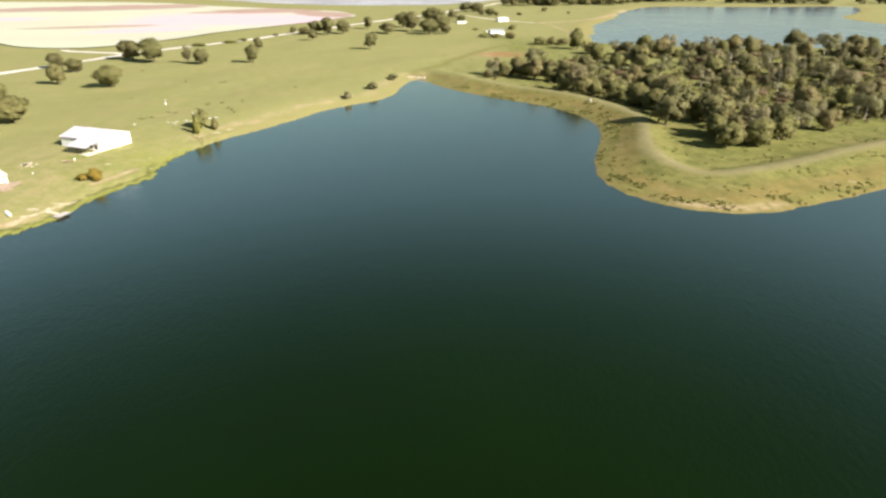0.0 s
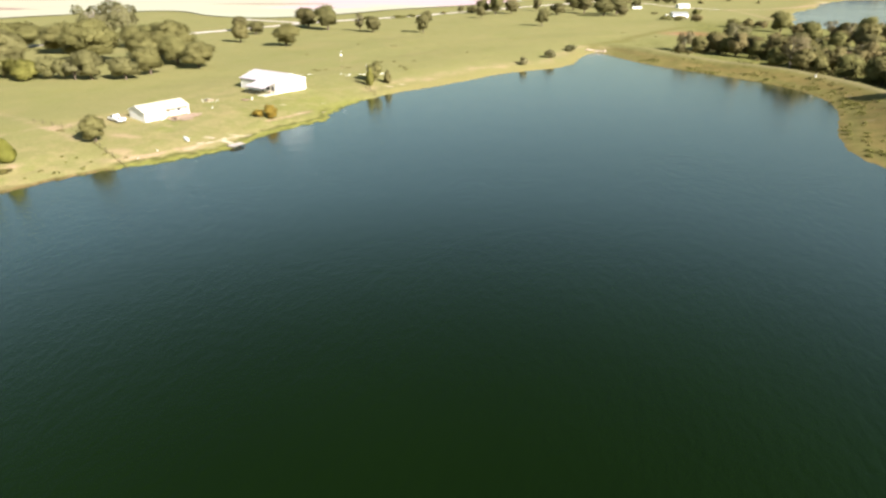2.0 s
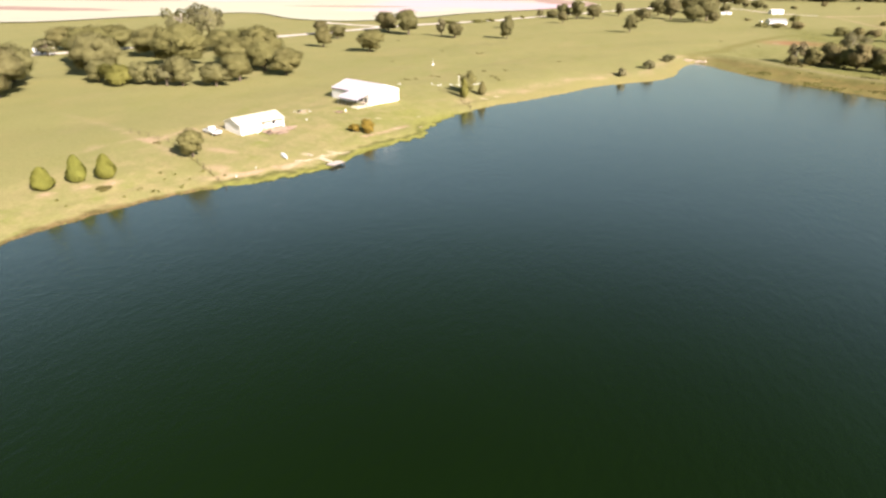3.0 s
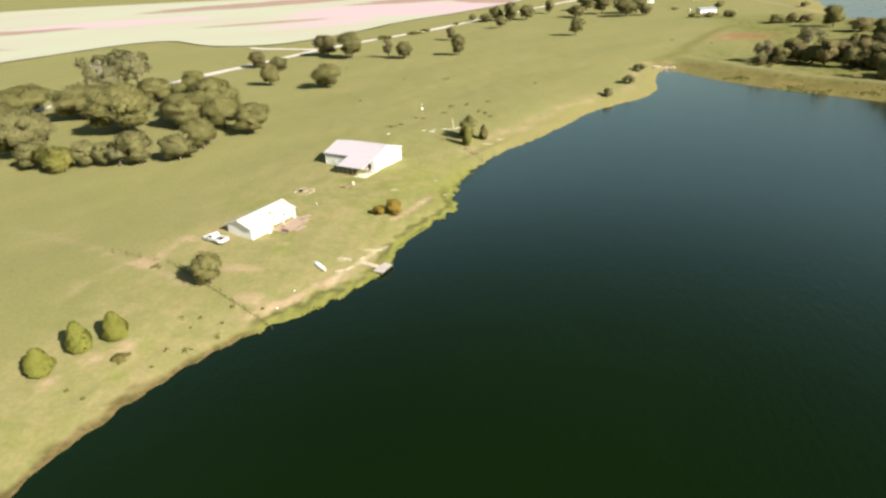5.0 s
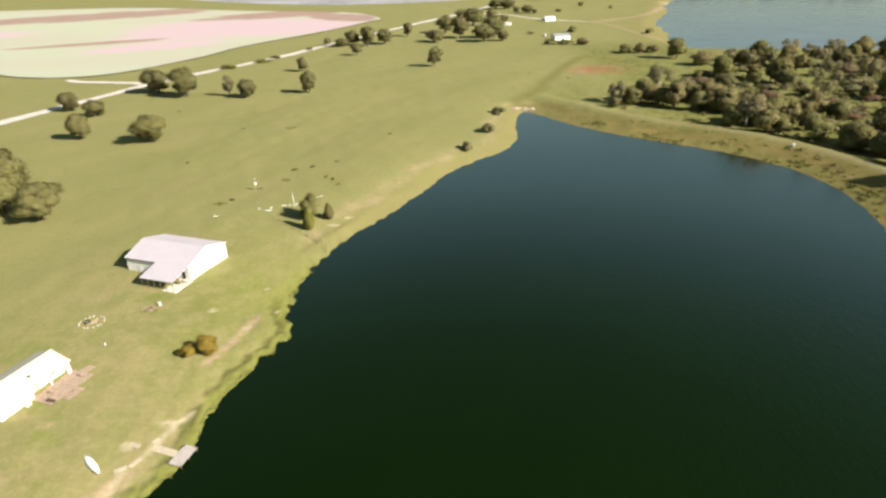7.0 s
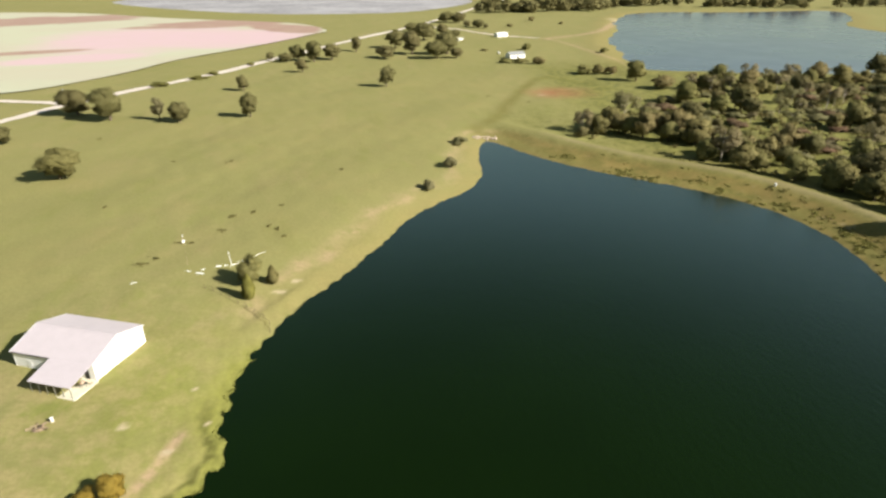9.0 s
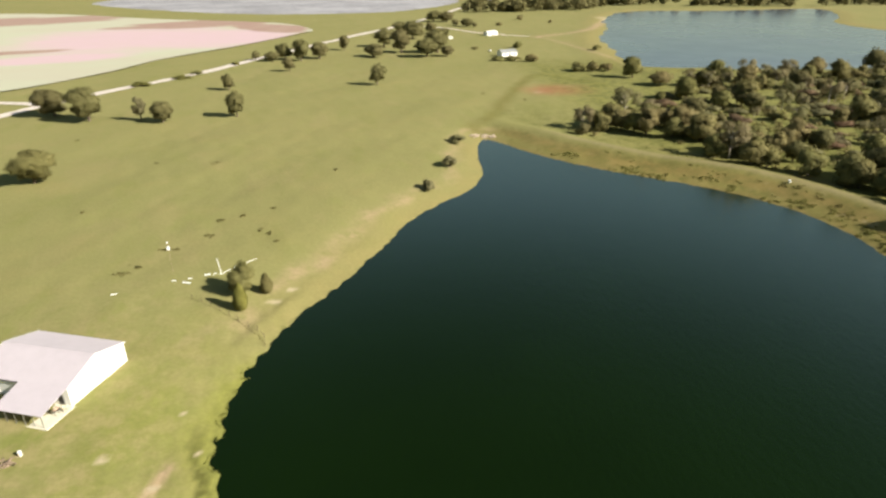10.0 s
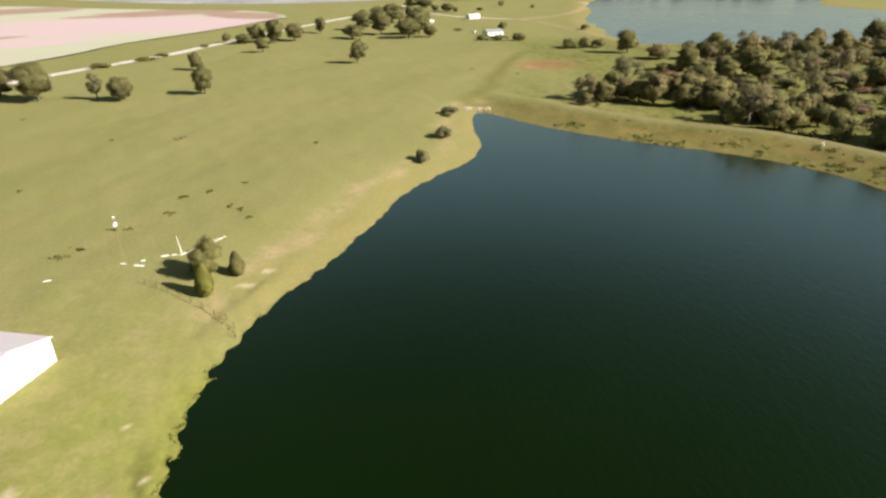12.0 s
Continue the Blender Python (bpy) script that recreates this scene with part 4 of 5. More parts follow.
def quad_slab(name, corners, thick, material, parent, label=""):
    """A thin slab over four corners, such as one slope of a roof."""
    bm = bmesh.new()
    n = (Vector(corners[1]) - Vector(corners[0])).cross(Vector(corners[3]) - Vector(corners[0])).normalized()
    top = [bm.verts.new(Vector(c)) for c in corners]
    low = [bm.verts.new(Vector(c) - n * thick) for c in corners]
    bm.faces.new(top), bm.faces.new(low[::-1])
    for i in range(4):
        bm.faces.new((top[i], low[i], low[(i + 1) % 4], top[(i + 1) % 4]))
    bmesh.ops.recalc_face_normals(bm, faces=bm.faces[:])
    return part(name, bm, material, parent, label)


def roof_ribs(parent, low, high, along, count, material):
    """Standing seams from the eave line to the ridge line of a slope."""
    low, high, along = Vector(low), Vector(high), Vector(along)
    n = (high - low).cross(along).normalized()
    n = n if n.z > 0 else -n
    bm = bmesh.new()
    side = along.normalized() * 0.012
    for i in range(count):
        o = along * (i + 0.5) / count
        a, b = low + o + n * 0.004, high + o + n * 0.004
        v = [bm.verts.new(p) for p in (a - side, a + side, b + side, b - side, a + n * 0.012, b + n * 0.012)]
        bm.faces.new((v[0], v[4], v[5], v[3])), bm.faces.new((v[4], v[1], v[2], v[5])), bm.faces.new((v[0], v[1], v[4])), bm.faces.new((v[3], v[5], v[2]))
    return part("seams", bm, material, parent)


def build_barn():
    """Local x runs back along the long side, y across the gable from the porch side."""
    length, width, eave, rise, over = 17.0, 12.8, 3.55, 1.95, 0.25
    base = 2.75
    barn = root_at("barn", -114.5, 198.4, 160, "white metal barn with a pale lavender roof and a corner porch", "barn", base)
    # Mirror: local +y must lead to the far gable corner, so y is counted negative.
    t = 0.15
    wall = block("wall", (0, -t, -0.6), (length, 0, eave), WHITE, barn, 0, "white ribbed metal side wall")
    block("wall", (0, -width, -0.6), (length, -width + t, eave), WHITE, barn, 0)
    gable = [(-t, -0.6), (-width + t, -0.6), (-width + t, eave), (-width / 2, eave + rise - 0.04), (-t, eave)]
    near_gable = prism("gable_wall", gable, 0, t, WHITE, barn, "x", "sunlit white gable wall")
    prism("gable_wall", gable, length - t, length, WHITE, barn, "x")
    slope = rise / (width / 2)
    top = eave + rise + 0.06
    a, b = -over, length + over
    edge = width / 2 + over
    drop = slope * edge
    quad_slab("roof", [(a, over, top - drop), (b, over, top - drop), (b, -width / 2, top), (a, -width / 2, top)][::-1], 0.10, ROOF, barn)
    quad_slab("roof", [(a, -width / 2, top), (b, -width / 2, top), (b, -width - over, top - drop), (a, -width - over, top - drop)][::-1], 0.10, ROOF, barn)
    prism("ridge_cap", [(-width / 2 - 0.28, top - 0.05), (-width / 2, top + 0.05), (-width / 2 + 0.28, top - 0.05)], a, b, ROOF, barn, "x")
    roof_ribs(barn, (a, over, top - drop), (a, -width / 2, top), (b - a, 0, 0), 28, ROOF)
    roof_ribs(barn, (a, -width - over, top - drop), (a, -width / 2, top), (b - a, 0, 0), 28, ROOF)
    for x in (a, b):
        for y0, y1 in ((over, -width / 2), (-width - over, -width / 2)):
            v, f = [], []
            tube(v, f, [(x, y0, top - drop - 0.06), (x, y1, top - 0.06)], [0.09, 0.09], 4)
            part("gable_trim", mesh_of("gable_trim", v, f, TRIM), None, barn)
    # Dark strip that draws the shade line under the roof edge.
    block("gutter", (8.7, 0.14, eave - 0.30), (length, 0.27, eave - 0.13), SHADE, barn, 0.02, "dark strip drawing the shade under the eave")
    # Porch in front of the wall.
    depth, p0, p1 = 5.5, -0.1, 8.6
    z0, z1 = top - drop, top - drop - depth * slope * 0.66
    quad_slab("porch_roof", [(p0, over, z0 + 0.015), (p1, over, z0 + 0.015), (p1, depth, z1), (p0, depth, z1)], 0.09, ROOF, barn, "pale lavender porch roof carried on posts")
    roof_ribs(barn, (p0, depth, z1), (p0, over, z0 + 0.015), (p1 - p0, 0, 0), 14, ROOF)
    block("porch_floor", (-0.5, 0.004, -0.5), (8.8, depth + 0.1, 0.12), CONCRETE, barn, 0.03, "cream concrete porch slab")
    for i in range(6):
        x = 0.25 + i * 1.62
        block("post", (x - 0.05, depth - 0.28, 0.12), (x + 0.05, depth - 0.18, z1 - 0.08), CHROME, barn, 0.01)
    block("beam", (p0 + 0.1, depth - 0.32, z1 - 0.24), (p1 - 0.1, depth - 0.14, z1 - 0.05), TRIM, barn, 0.01)
    for x0, x1, h, mat in ((1.2, 2.2, 2.1, SHADE), (3.1, 4.9, 2.0, GLASS), (5.9, 6.9, 2.1, SHADE)):
        block("door" if mat is SHADE else "window", (x0, 0.004, 0.13 if mat is SHADE else 0.9), (x1, 0.06, h), mat, barn, 0.01)
    block("side_door", (13.2, 0.004, -0.2), (14.2, 0.06, 2.0), TRIM, barn, 0.01)
    for s in (-1, 1):
        block("corner_trim", (-0.02 if s < 0 else length - 0.12, -0.12, -0.6), (0.12 if s < 0 else length + 0.02, 0.02, eave), TRIM, barn, 0)
        block("corner_trim", (-0.02 if s < 0 else length - 0.12, -width - 0.02, -0.6), (0.12 if s < 0 else length + 0.02, -width + 0.12, eave), TRIM, barn, 0)
    # Things on the porch.
    grill = root_at("grill", -116.0, 196.6, 150, "dark barbecue grill with a tan cover on the porch", "grill", base + 0.12)
    v, f = [], []
    tube(v, f, [(0, -0.45, 0.8), (0, -0.3, 0.98), (0, 0.3, 0.98), (0, 0.45, 0.8)], [0.16, 0.27, 0.27, 0.16], 10)
    part("lid", mesh_of("lid", v, f, WOOD, True), None, grill)
    block("firebox", (-0.26, -0.42, 0.62), (0.26, 0.42, 0.84), BLACK, grill)
    for x in (-0.2, 0.2):
        for y in (-0.36, 0.36):
            rod("leg", (x, y, 0), (x, y, 0.64), 0.025, BLACK, grill, 6)
    chair = root_at("patio_chair", -115.0, 197.2, 60, "tan patio chair on the porch slab", "chair", base + 0.12)
    block("seat", (-0.26, -0.26, 0.40), (0.26, 0.26, 0.46), PALE_WOOD, chair)
    block("backrest", (-0.26, 0.20, 0.46), (0.26, 0.27, 0.95), PALE_WOOD, chair)
    for x in (-0.22, 0.22):
        for y in (-0.22, 0.22):
            rod("leg", (x, y, 0), (x, y, 0.41), 0.02, BLACK, chair, 6)


def build_house():
    """The small white house: x across the gable, y away from it, both counted from the corner by the lake."""
    width, length, eave, rise = 7.3, 13.0, 2.55, 1.35
    base = 2.62
    house = root_at("house", -128.8, 154.2, 159, "small white house with a cream metal gable roof", "house", base)
    t = 0.14
    gable = [(0, -0.6), (width, -0.6), (width, eave), (width / 2, eave + rise - 0.04), (0, eave)]
    prism("gable_wall", gable, -t, 0, WHITE, house, "y", "shaded pale grey gable wall")
    prism("gable_wall", gable, -length, -length + t, WHITE, house, "y")
    block("wall", (width - t, -length + t, -0.6), (width, -t, eave), WHITE, house, 0)
    block("wall", (0, -5.6, -0.6), (t, -t, eave), WHITE, house, 0, "sunlit white side wall")
    block("porch_wall", (1.3, -length + t, -0.6), (1.3 + t, -5.6, eave), WHITE, house, 0)
    block("porch_side", (0, -5.6 - t, -0.6), (1.3 + t, -5.6, eave), WHITE, house, 0)
    top, slope, over = eave + rise + 0.05, rise / (width / 2), 0.3
    edge = width / 2 + over
    a, b = over, -length - over
    quad_slab("roof", [(-over, a, top - slope * edge), (-over, b, top - slope * edge), (width / 2, b, top), (width / 2, a, top)], 0.09, CREAM_ROOF, house)
    quad_slab("roof", [(width / 2, a, top), (width / 2, b, top), (width + over, b, top - slope * edge), (width + over, a, top - slope * edge)], 0.09, CREAM_ROOF, house)
    prism("ridge_cap", [(width / 2 - 0.25, top - 0.03), (width / 2, top + 0.05), (width / 2 + 0.25, top - 0.03)], b, a, CREAM_ROOF, house)
    roof_ribs(house, (-over, b, top - slope * edge), (width / 2, b, top), (0, a - b, 0), 24, CREAM_ROOF)
    roof_ribs(house, (width + over, b, top - slope * edge), (width / 2, b, top), (0, a - b, 0), 24, CREAM_ROOF)
    for x0, x1 in ((-over, width / 2), (width + over, width / 2)):
        v, f = [], []
        tube(v, f, [(x0, a, top - slope * edge - 0.05), (x1, a, top - 0.05)], [0.09, 0.09], 4)
        part("gable_trim", mesh_of("gable_trim", v, f, TRIM), None, house)
    for y in (-9.2, -12.6):
        block("porch_post", (0.0, y - 0.08, 0.1), (0.14, y + 0.08, eave), TRIM, house, 0.01)
    block("door", (1.26, -7.9, 0.15), (1.30, -7.0, 2.15), PALE_WOOD, house, 0)
    w = block("window", (1.26, -11.2, 1.1), (1.297, -10.2, 1.8), GLASS, house, 0)
    block("window_frame", (1.24, -11.5, 0.8), (1.299, -9.9, 0.9), TRIM, w, 0)
    rod("vent_pipe", (1.2, -6.9, top - slope * 2.6), (1.2, -6.9, top - slope * 2.6 + 0.55), 0.11, CHROME, house, 10, "grey roof vent pipe")
    block("hood", (1.0, -7.1, top - slope * 2.6 + 0.45), (1.4, -6.7, top - slope * 2.6 + 0.56), CHROME, house, 0.03)
    block("air_conditioner", (-0.85, -4.6, -0.1), (-0.1, -3.8, 0.75), TRIM, house, 0.04)
    # Deck of planks on the lake side.
    deck = root_at("deck", -128.8, 154.2, 159, "reddish-brown plank deck beside the small house", "deck", base)
    rng = random.Random(4)

    def run(x0, x1, y0, y1, z):
        y = y0
        while y < y1 - 0.05:
            e = min(y + 0.29, y1)
            block("plank", (x0 + rng.uniform(-0.04, 0.04), -e + 0.006, z - 0.05), (x1 + rng.uniform(-0.04, 0.04), -y - 0.006, z + rng.uniform(-0.006, 0.006)), WOOD, deck, 0)
            y = e

    run(-4.2, 1.25, 5.3, 13.6, 0.16)
    run(-5.7, -4.25, 7.2, 10.4, 0.02)
    run(-2.4, 2.6, 13.65, 15.6, 0.06)
    for x in (-4.0, -2.0, -0.1):
        for y in (-5.6, -9.4, -13.4):
            block("joist_post", (x - 0.07, y - 0.07, -0.7), (x + 0.07, y + 0.07, 0.10), DARK_WOOD, deck, 0)
    for x, y, w, d, h, mat, lab in ((-3.6, -5.9, 1.7, 0.5, 0.42, DARK_WOOD, "dark wooden bench on the deck"), (-1.6, -7.6, 0.9, 0.6, 0.45, WOOD, "reddish wooden low table on the deck"), (-2.6, -12.6, 0.8, 0.5, 0.45, WOOD, "reddish wooden stool on the deck")):
        spot = house.matrix_basis @ Vector((x, y, 0.175))
        bench = root_at("bench", spot.x, spot.y, 159, lab, "bench", spot.z)
        block("seat", (-w / 2, -d / 2, h - 0.06), (w / 2, d / 2, h), mat, bench)
        for sx in (-1, 1):
            for sy in (-1, 1):
                block("leg", (sx * (w / 2 - 0.08) - 0.04, sy * (d / 2 - 0.08) - 0.04, 0), (sx * (w / 2 - 0.08) + 0.04, sy * (d / 2 - 0.08) + 0.04, h - 0.06), mat, bench, 0)


def build_truck():
    """A white utility pickup with flared rear fenders; x is ahead."""
    car = root_at("pickup_truck", -136.2, 152.5, 160, "white pickup truck with an open cargo bed parked on grass", "truck")
    body = prism("body", [(-2.75, 0.5), (2.75, 0.5), (2.82, 0.75), (2.75, 1.02), (1.35, 1.12), (-0.15, 1.14), (-0.15, 0.62), (-2.75, 0.62)], -0.93, 0.93, PAINT, car, bevel=0.03)
    prism("cab", [(-0.2, 1.1), (1.32, 1.1), (0.72, 1.78), (0.55, 1.83), (-0.05, 1.82), (-0.2, 1.72)], -0.86, 0.86, PAINT, car, bevel=0.04)
    quad_slab("windshield", [(1.30, -0.76, 1.16), (1.30, 0.76, 1.16), (0.80, 0.70, 1.75), (0.80, -0.70, 1.75)], 0.02, GLASS, car)
    for s in (-1, 1):
        block("side_window", (0.0, s * 0.862 - 0.012, 1.2), (0.85, s * 0.862 + 0.012, 1.66), GLASS, car, 0)
        block("bed_side", (-2.75, s * 0.93 - 0.06, 0.6), (-0.2, s * 0.93 + 0.06, 1.18), PAINT, car, 0.03)
        prism("fender", [(-2.35, 0.55), (-2.2, 0.98), (-1.35, 0.98), (-1.15, 0.55)], s * 0.98, s * 1.16, PAINT, car, bevel=0.03)
        block("mirror", (0.95, s * 1.0 - 0.12, 1.2), (1.05, s * 1.0 + 0.12, 1.42), BLACK, car, 0.02)
        block("headlight", (2.72, s * 0.68 - 0.16, 0.80), (2.83, s * 0.68 + 0.16, 0.96), GLASS, car, 0.01)
        block("tail_light", (-2.80, s * 0.88 - 0.05, 0.75), (-2.74, s * 0.88 + 0.05, 1.05), RUST_PAINT, car, 0.01)
        for x in (1.75, -1.75):
            v, f = [], []
            y = s * 0.84
            tube(v, f, [(x, y - 0.13, 0.38), (x, y - 0.11, 0.38), (x, y + 0.11, 0.38), (x, y + 0.13, 0.38)], [0.33, 0.38, 0.38, 0.33], 18)
            wheel = part("wheel", mesh_of("tyre", v, f, BLACK, True), None, car, "black tyre")
            v, f = [], []
            tube(v, f, [(x, y + s * 0.10, 0.38), (x, y + s * 0.14, 0.38)], [0.22, 0.18], 14)
            f.append(tuple(range(14, 28)))
            part("rim", mesh_of("rim", v, f, CHROME), None, wheel)
    block("tailgate", (-2.82, -0.9, 0.62), (-2.74, 0.9, 1.16), PAINT, car, 0.02)
    block("bed_front", (-0.28, -0.9, 0.62), (-0.18, 0.9, 1.2), PAINT, car, 0.02)
    block("bed_floor", (-2.72, -0.86, 0.625), (-0.30, 0.86, 0.67), DARK_WOOD, car, 0)
    block("tool_box", (-0.82, -0.84, 0.67), (-0.36, 0.84, 1.16), CHROME, car, 0.02)
    block("cargo", (-2.1, -0.5, 0.67), (-1.2, 0.35, 0.95), DARK_WOOD, car, 0.04)
    block("bumper", (2.78, -0.92, 0.42), (2.92, 0.92, 0.62), BLACK, car, 0.03)
    block("rear_bumper", (-2.95, -0.9, 0.42), (-2.80, 0.9, 0.58), CHROME, car, 0.03)
    block("grille", (2.76, -0.5, 0.68), (2.85, 0.5, 0.98), BLACK, car, 0.01)


def build_dock():
    dock = root_at("dock", -98.9, 147.6, 72, "grey wooden T-shaped boat dock with a bleached walkway", "dock", 0.0)
    rng = random.Random(2)
    x = -1.95
    while x < 1.95:
        block("plank", (x + 0.006, -1.12, 0.55), (x + 0.184, 1.12, 0.60 + rng.uniform(-0.006, 0.006)), GREY_WOOD, dock, 0)
        x += 0.19
    y = 1.14
    while y < 6.3:
        s = (y - 1.14) / 7.2
        z = 0.62 + 0.42 * s
        block("walkway_plank", (-0.62, y + 0.006, z), (0.62 + rng.uniform(-0.04, 0.04), y + 0.19, z + 0.045), PALE_WOOD, dock, 0)
        y += 0.196
    for px in (-1.8, 0.0, 1.8):
        for py in (-1.0, 1.0):
            rod("pile", (px, py, -1.6), (px, py, 0.72 if px else 0.54), 0.09, DARK_WOOD, dock, 8)
    for py in (3.2, 5.4):
        for px in (-0.5, 0.5):
            rod("pile", (px, py, -0.6), (px, py, 0.57), 0.07, DARK_WOOD, dock, 8)
    for px in (-1.7, 1.7):
        block("beam", (px - 0.06, -1.1, 0.40), (px + 0.06, 1.1, 0.548), DARK_WOOD, dock, 0)
    # Bleached boards that lead over the wet bank.
    for x, y, turn, l, w, z in ((-106.9, 149.5, -24, 2.6, 0.75, 0.07), (-106.7, 144.8, 28, 1.7, 0.7, 0.07), (-105.2, 146.1, 56, 1.9, 0.65, 0.08), (-103.9, 150.6, 55, 1.2, 0.5, 0.07)):
        ramp = root_at("plank_ramp", x, y, turn, "bleached plank ramp lying on the sandy bank", "ramp", ground_z(x, y) + z, "bank ramps")
        for i in range(4):
            block("board", (-l / 2, (i - 2) * w / 4 + 0.008, -0.05), (l / 2, (i - 1) * w / 4 - 0.008, 0.03), PALE_WOOD, ramp, 0)


def build_canoe():
    boat = root_at("canoe", -110.9, 145.4, -43, "overturned white canoe lying on the grass bank", "boat")
    n, sides = 17, 9
    v, f = [], []
    for i in range(n):
        s = -1 + 2 * i / (n - 1)
        w, h = 0.52 * (1 - abs(s) ** 2.3) ** 0.75 + 0.012, 0.46 - 0.10 * s * s
        for k in range(sides):
            a = math.pi * k / (sides - 1)
            v.append((2.6 * s, w * math.cos(a), 0.06 + h * math.sin(a) ** 0.7 * (0.35 + 0.65 * (1 - abs(s) ** 4))))
    for i in range(n - 1):
        for k in range(sides - 1):
            a = i * sides + k
            f.append((a, a + 1, a + sides + 1, a + sides))
    hull = part("hull", mesh_of("hull", v, f, PAINT, True), None, boat)
    solid = hull.modifiers.new("shell", "SOLIDIFY")
    solid.thickness = 0.03
    v, f = [], []
    tube(v, f, [(-2.5, 0, 0.40), (0, 0, 0.545), (2.5, 0, 0.40)], [0.025, 0.03, 0.025], 6)
    part("keel", mesh_of("keel", v, f, TRIM), None, boat)


def stone_mesh(seed):
    rng = random.Random(seed)
    bm = bmesh.new()
    bmesh.ops.create_icosphere(bm, subdivisions=1, radius=1)
    for p in bm.verts:
        p.co *= rng.uniform(0.75, 1.2)
        p.co.z *= 0.7
    mesh = bpy.data.meshes.new("stone")
    bm.to_mesh(mesh)
    bm.free()
    return mesh


def build_fire_ring():
    ring = root_at("fire_ring", -128.2, 182.0, 0, "ring of white stones round a dark fire pit", "fire ring")
    mesh = stone_mesh(3)
    mesh.materials.append(TRIM)
    rng = random.Random(6)
    for i in range(17):
        a = math.tau * i / 17 + rng.uniform(-0.08, 0.08)
        if i in (4, 11):
            continue
        x, y = 2.35 * math.cos(a), 2.2 * math.sin(a)
        s = part("stone", mesh, None, ring)
        s.matrix_basis = pose(x, y, ground_z(-128.2 + x, 182 + y) - ring.location.z + 0.12, 0, 0, rng.uniform(0, 360)) @ Matrix.Diagonal((rng.uniform(0.11, 0.18), 0.13, 0.15, 1))
    v, f = [], []
    tube(v, f, [(-0.9, -0.1, 0.02), (-0.9, -0.1, 0.34)], [0.62, 0.55], 12)
    part("fire_pit", mesh_of("fire_pit", v, f, BLACK), None, ring, "dark fire pit rim")
    for i, (x, y, turn) in enumerate(((0.35, 0.6, 70), (0.75, 0.1, 110), (0.2, -0.5, 40))):
        log = block("log_seat", (-0.8, -0.11, 0.0), (0.8, 0.11, 0.24), WOOD, ring, 0.05)
        log.matrix_basis = pose(x, y, 0.02, 0, 0, turn)


def build_brush_pile():
    pile = root_at("brush_pile", -118.6, 186.6, 20, "low heap of brown boards and brush with white scrap on it", "brush pile")
    rng = random.Random(9)
    for i in range(22):
        a, l = rng.uniform(0, math.pi), rng.uniform(0.8, 2.2)
        x, y, z = rng.uniform(-1.1, 1.1), rng.uniform(-0.7, 0.7), 0.06 + rng.uniform(0, 0.4)
        d = Vector((math.cos(a), math.sin(a), rng.uniform(-0.1, 0.1))) * l / 2
        rod("stick", Vector((x, y, z)) - d, Vector((x, y, z)) + d, rng.uniform(0.03, 0.08), WOOD if i % 3 else DARK_WOOD, pile, 6)
    drum = root_at("white_drum", -117.4, 188.1, 0, "white drum beside the brush pile", "drum")
    rod("barrel", (0, 0, 0), (0, 0, 0.7), 0.27, STONE, drum, 16)
    rod("lid", (0, 0, 0.69), (0, 0, 0.74), 0.285, TRIM, drum, 16)


def build_fence(line, label, spacing=3.6, top=1.15):
    """Dark posts with three wires along a line, one thing."""
    line = np.array(line, float)
    run = np.r_[0, np.cumsum(np.linalg.norm(np.diff(line, axis=0), axis=1))]
    s = np.linspace(0, run[-1], int(run[-1] / spacing) + 1)
    p = [(float(np.interp(k, run, line[:, 0])), float(np.interp(k, run, line[:, 1]))) for k in s]
    x0, y0 = p[0]
    z0 = ground_z(x0, y0)
    fence = root_at("wire_fence", x0, y0, 0, label, "fence", z0)
    q = [Vector((x - x0, y - y0, ground_z(x, y) - z0)) for x, y in p]
    rng = random.Random(int(x0))
    for c in q:
        rod("post", c - Vector((0, 0, 0.3)), c + Vector((rng.uniform(-0.05, 0.05), rng.uniform(-0.05, 0.05), top)), 0.05, DARK_WOOD, fence, 6)
    for h in (0.35, 0.7, 1.05):
        v, f = [], []
        tube(v, f, [c + Vector((0, 0, h)) for c in q], [0.010] * len(q), 4)
        part("wire", mesh_of("wire", v, f, DARK_WOOD), None, fence)


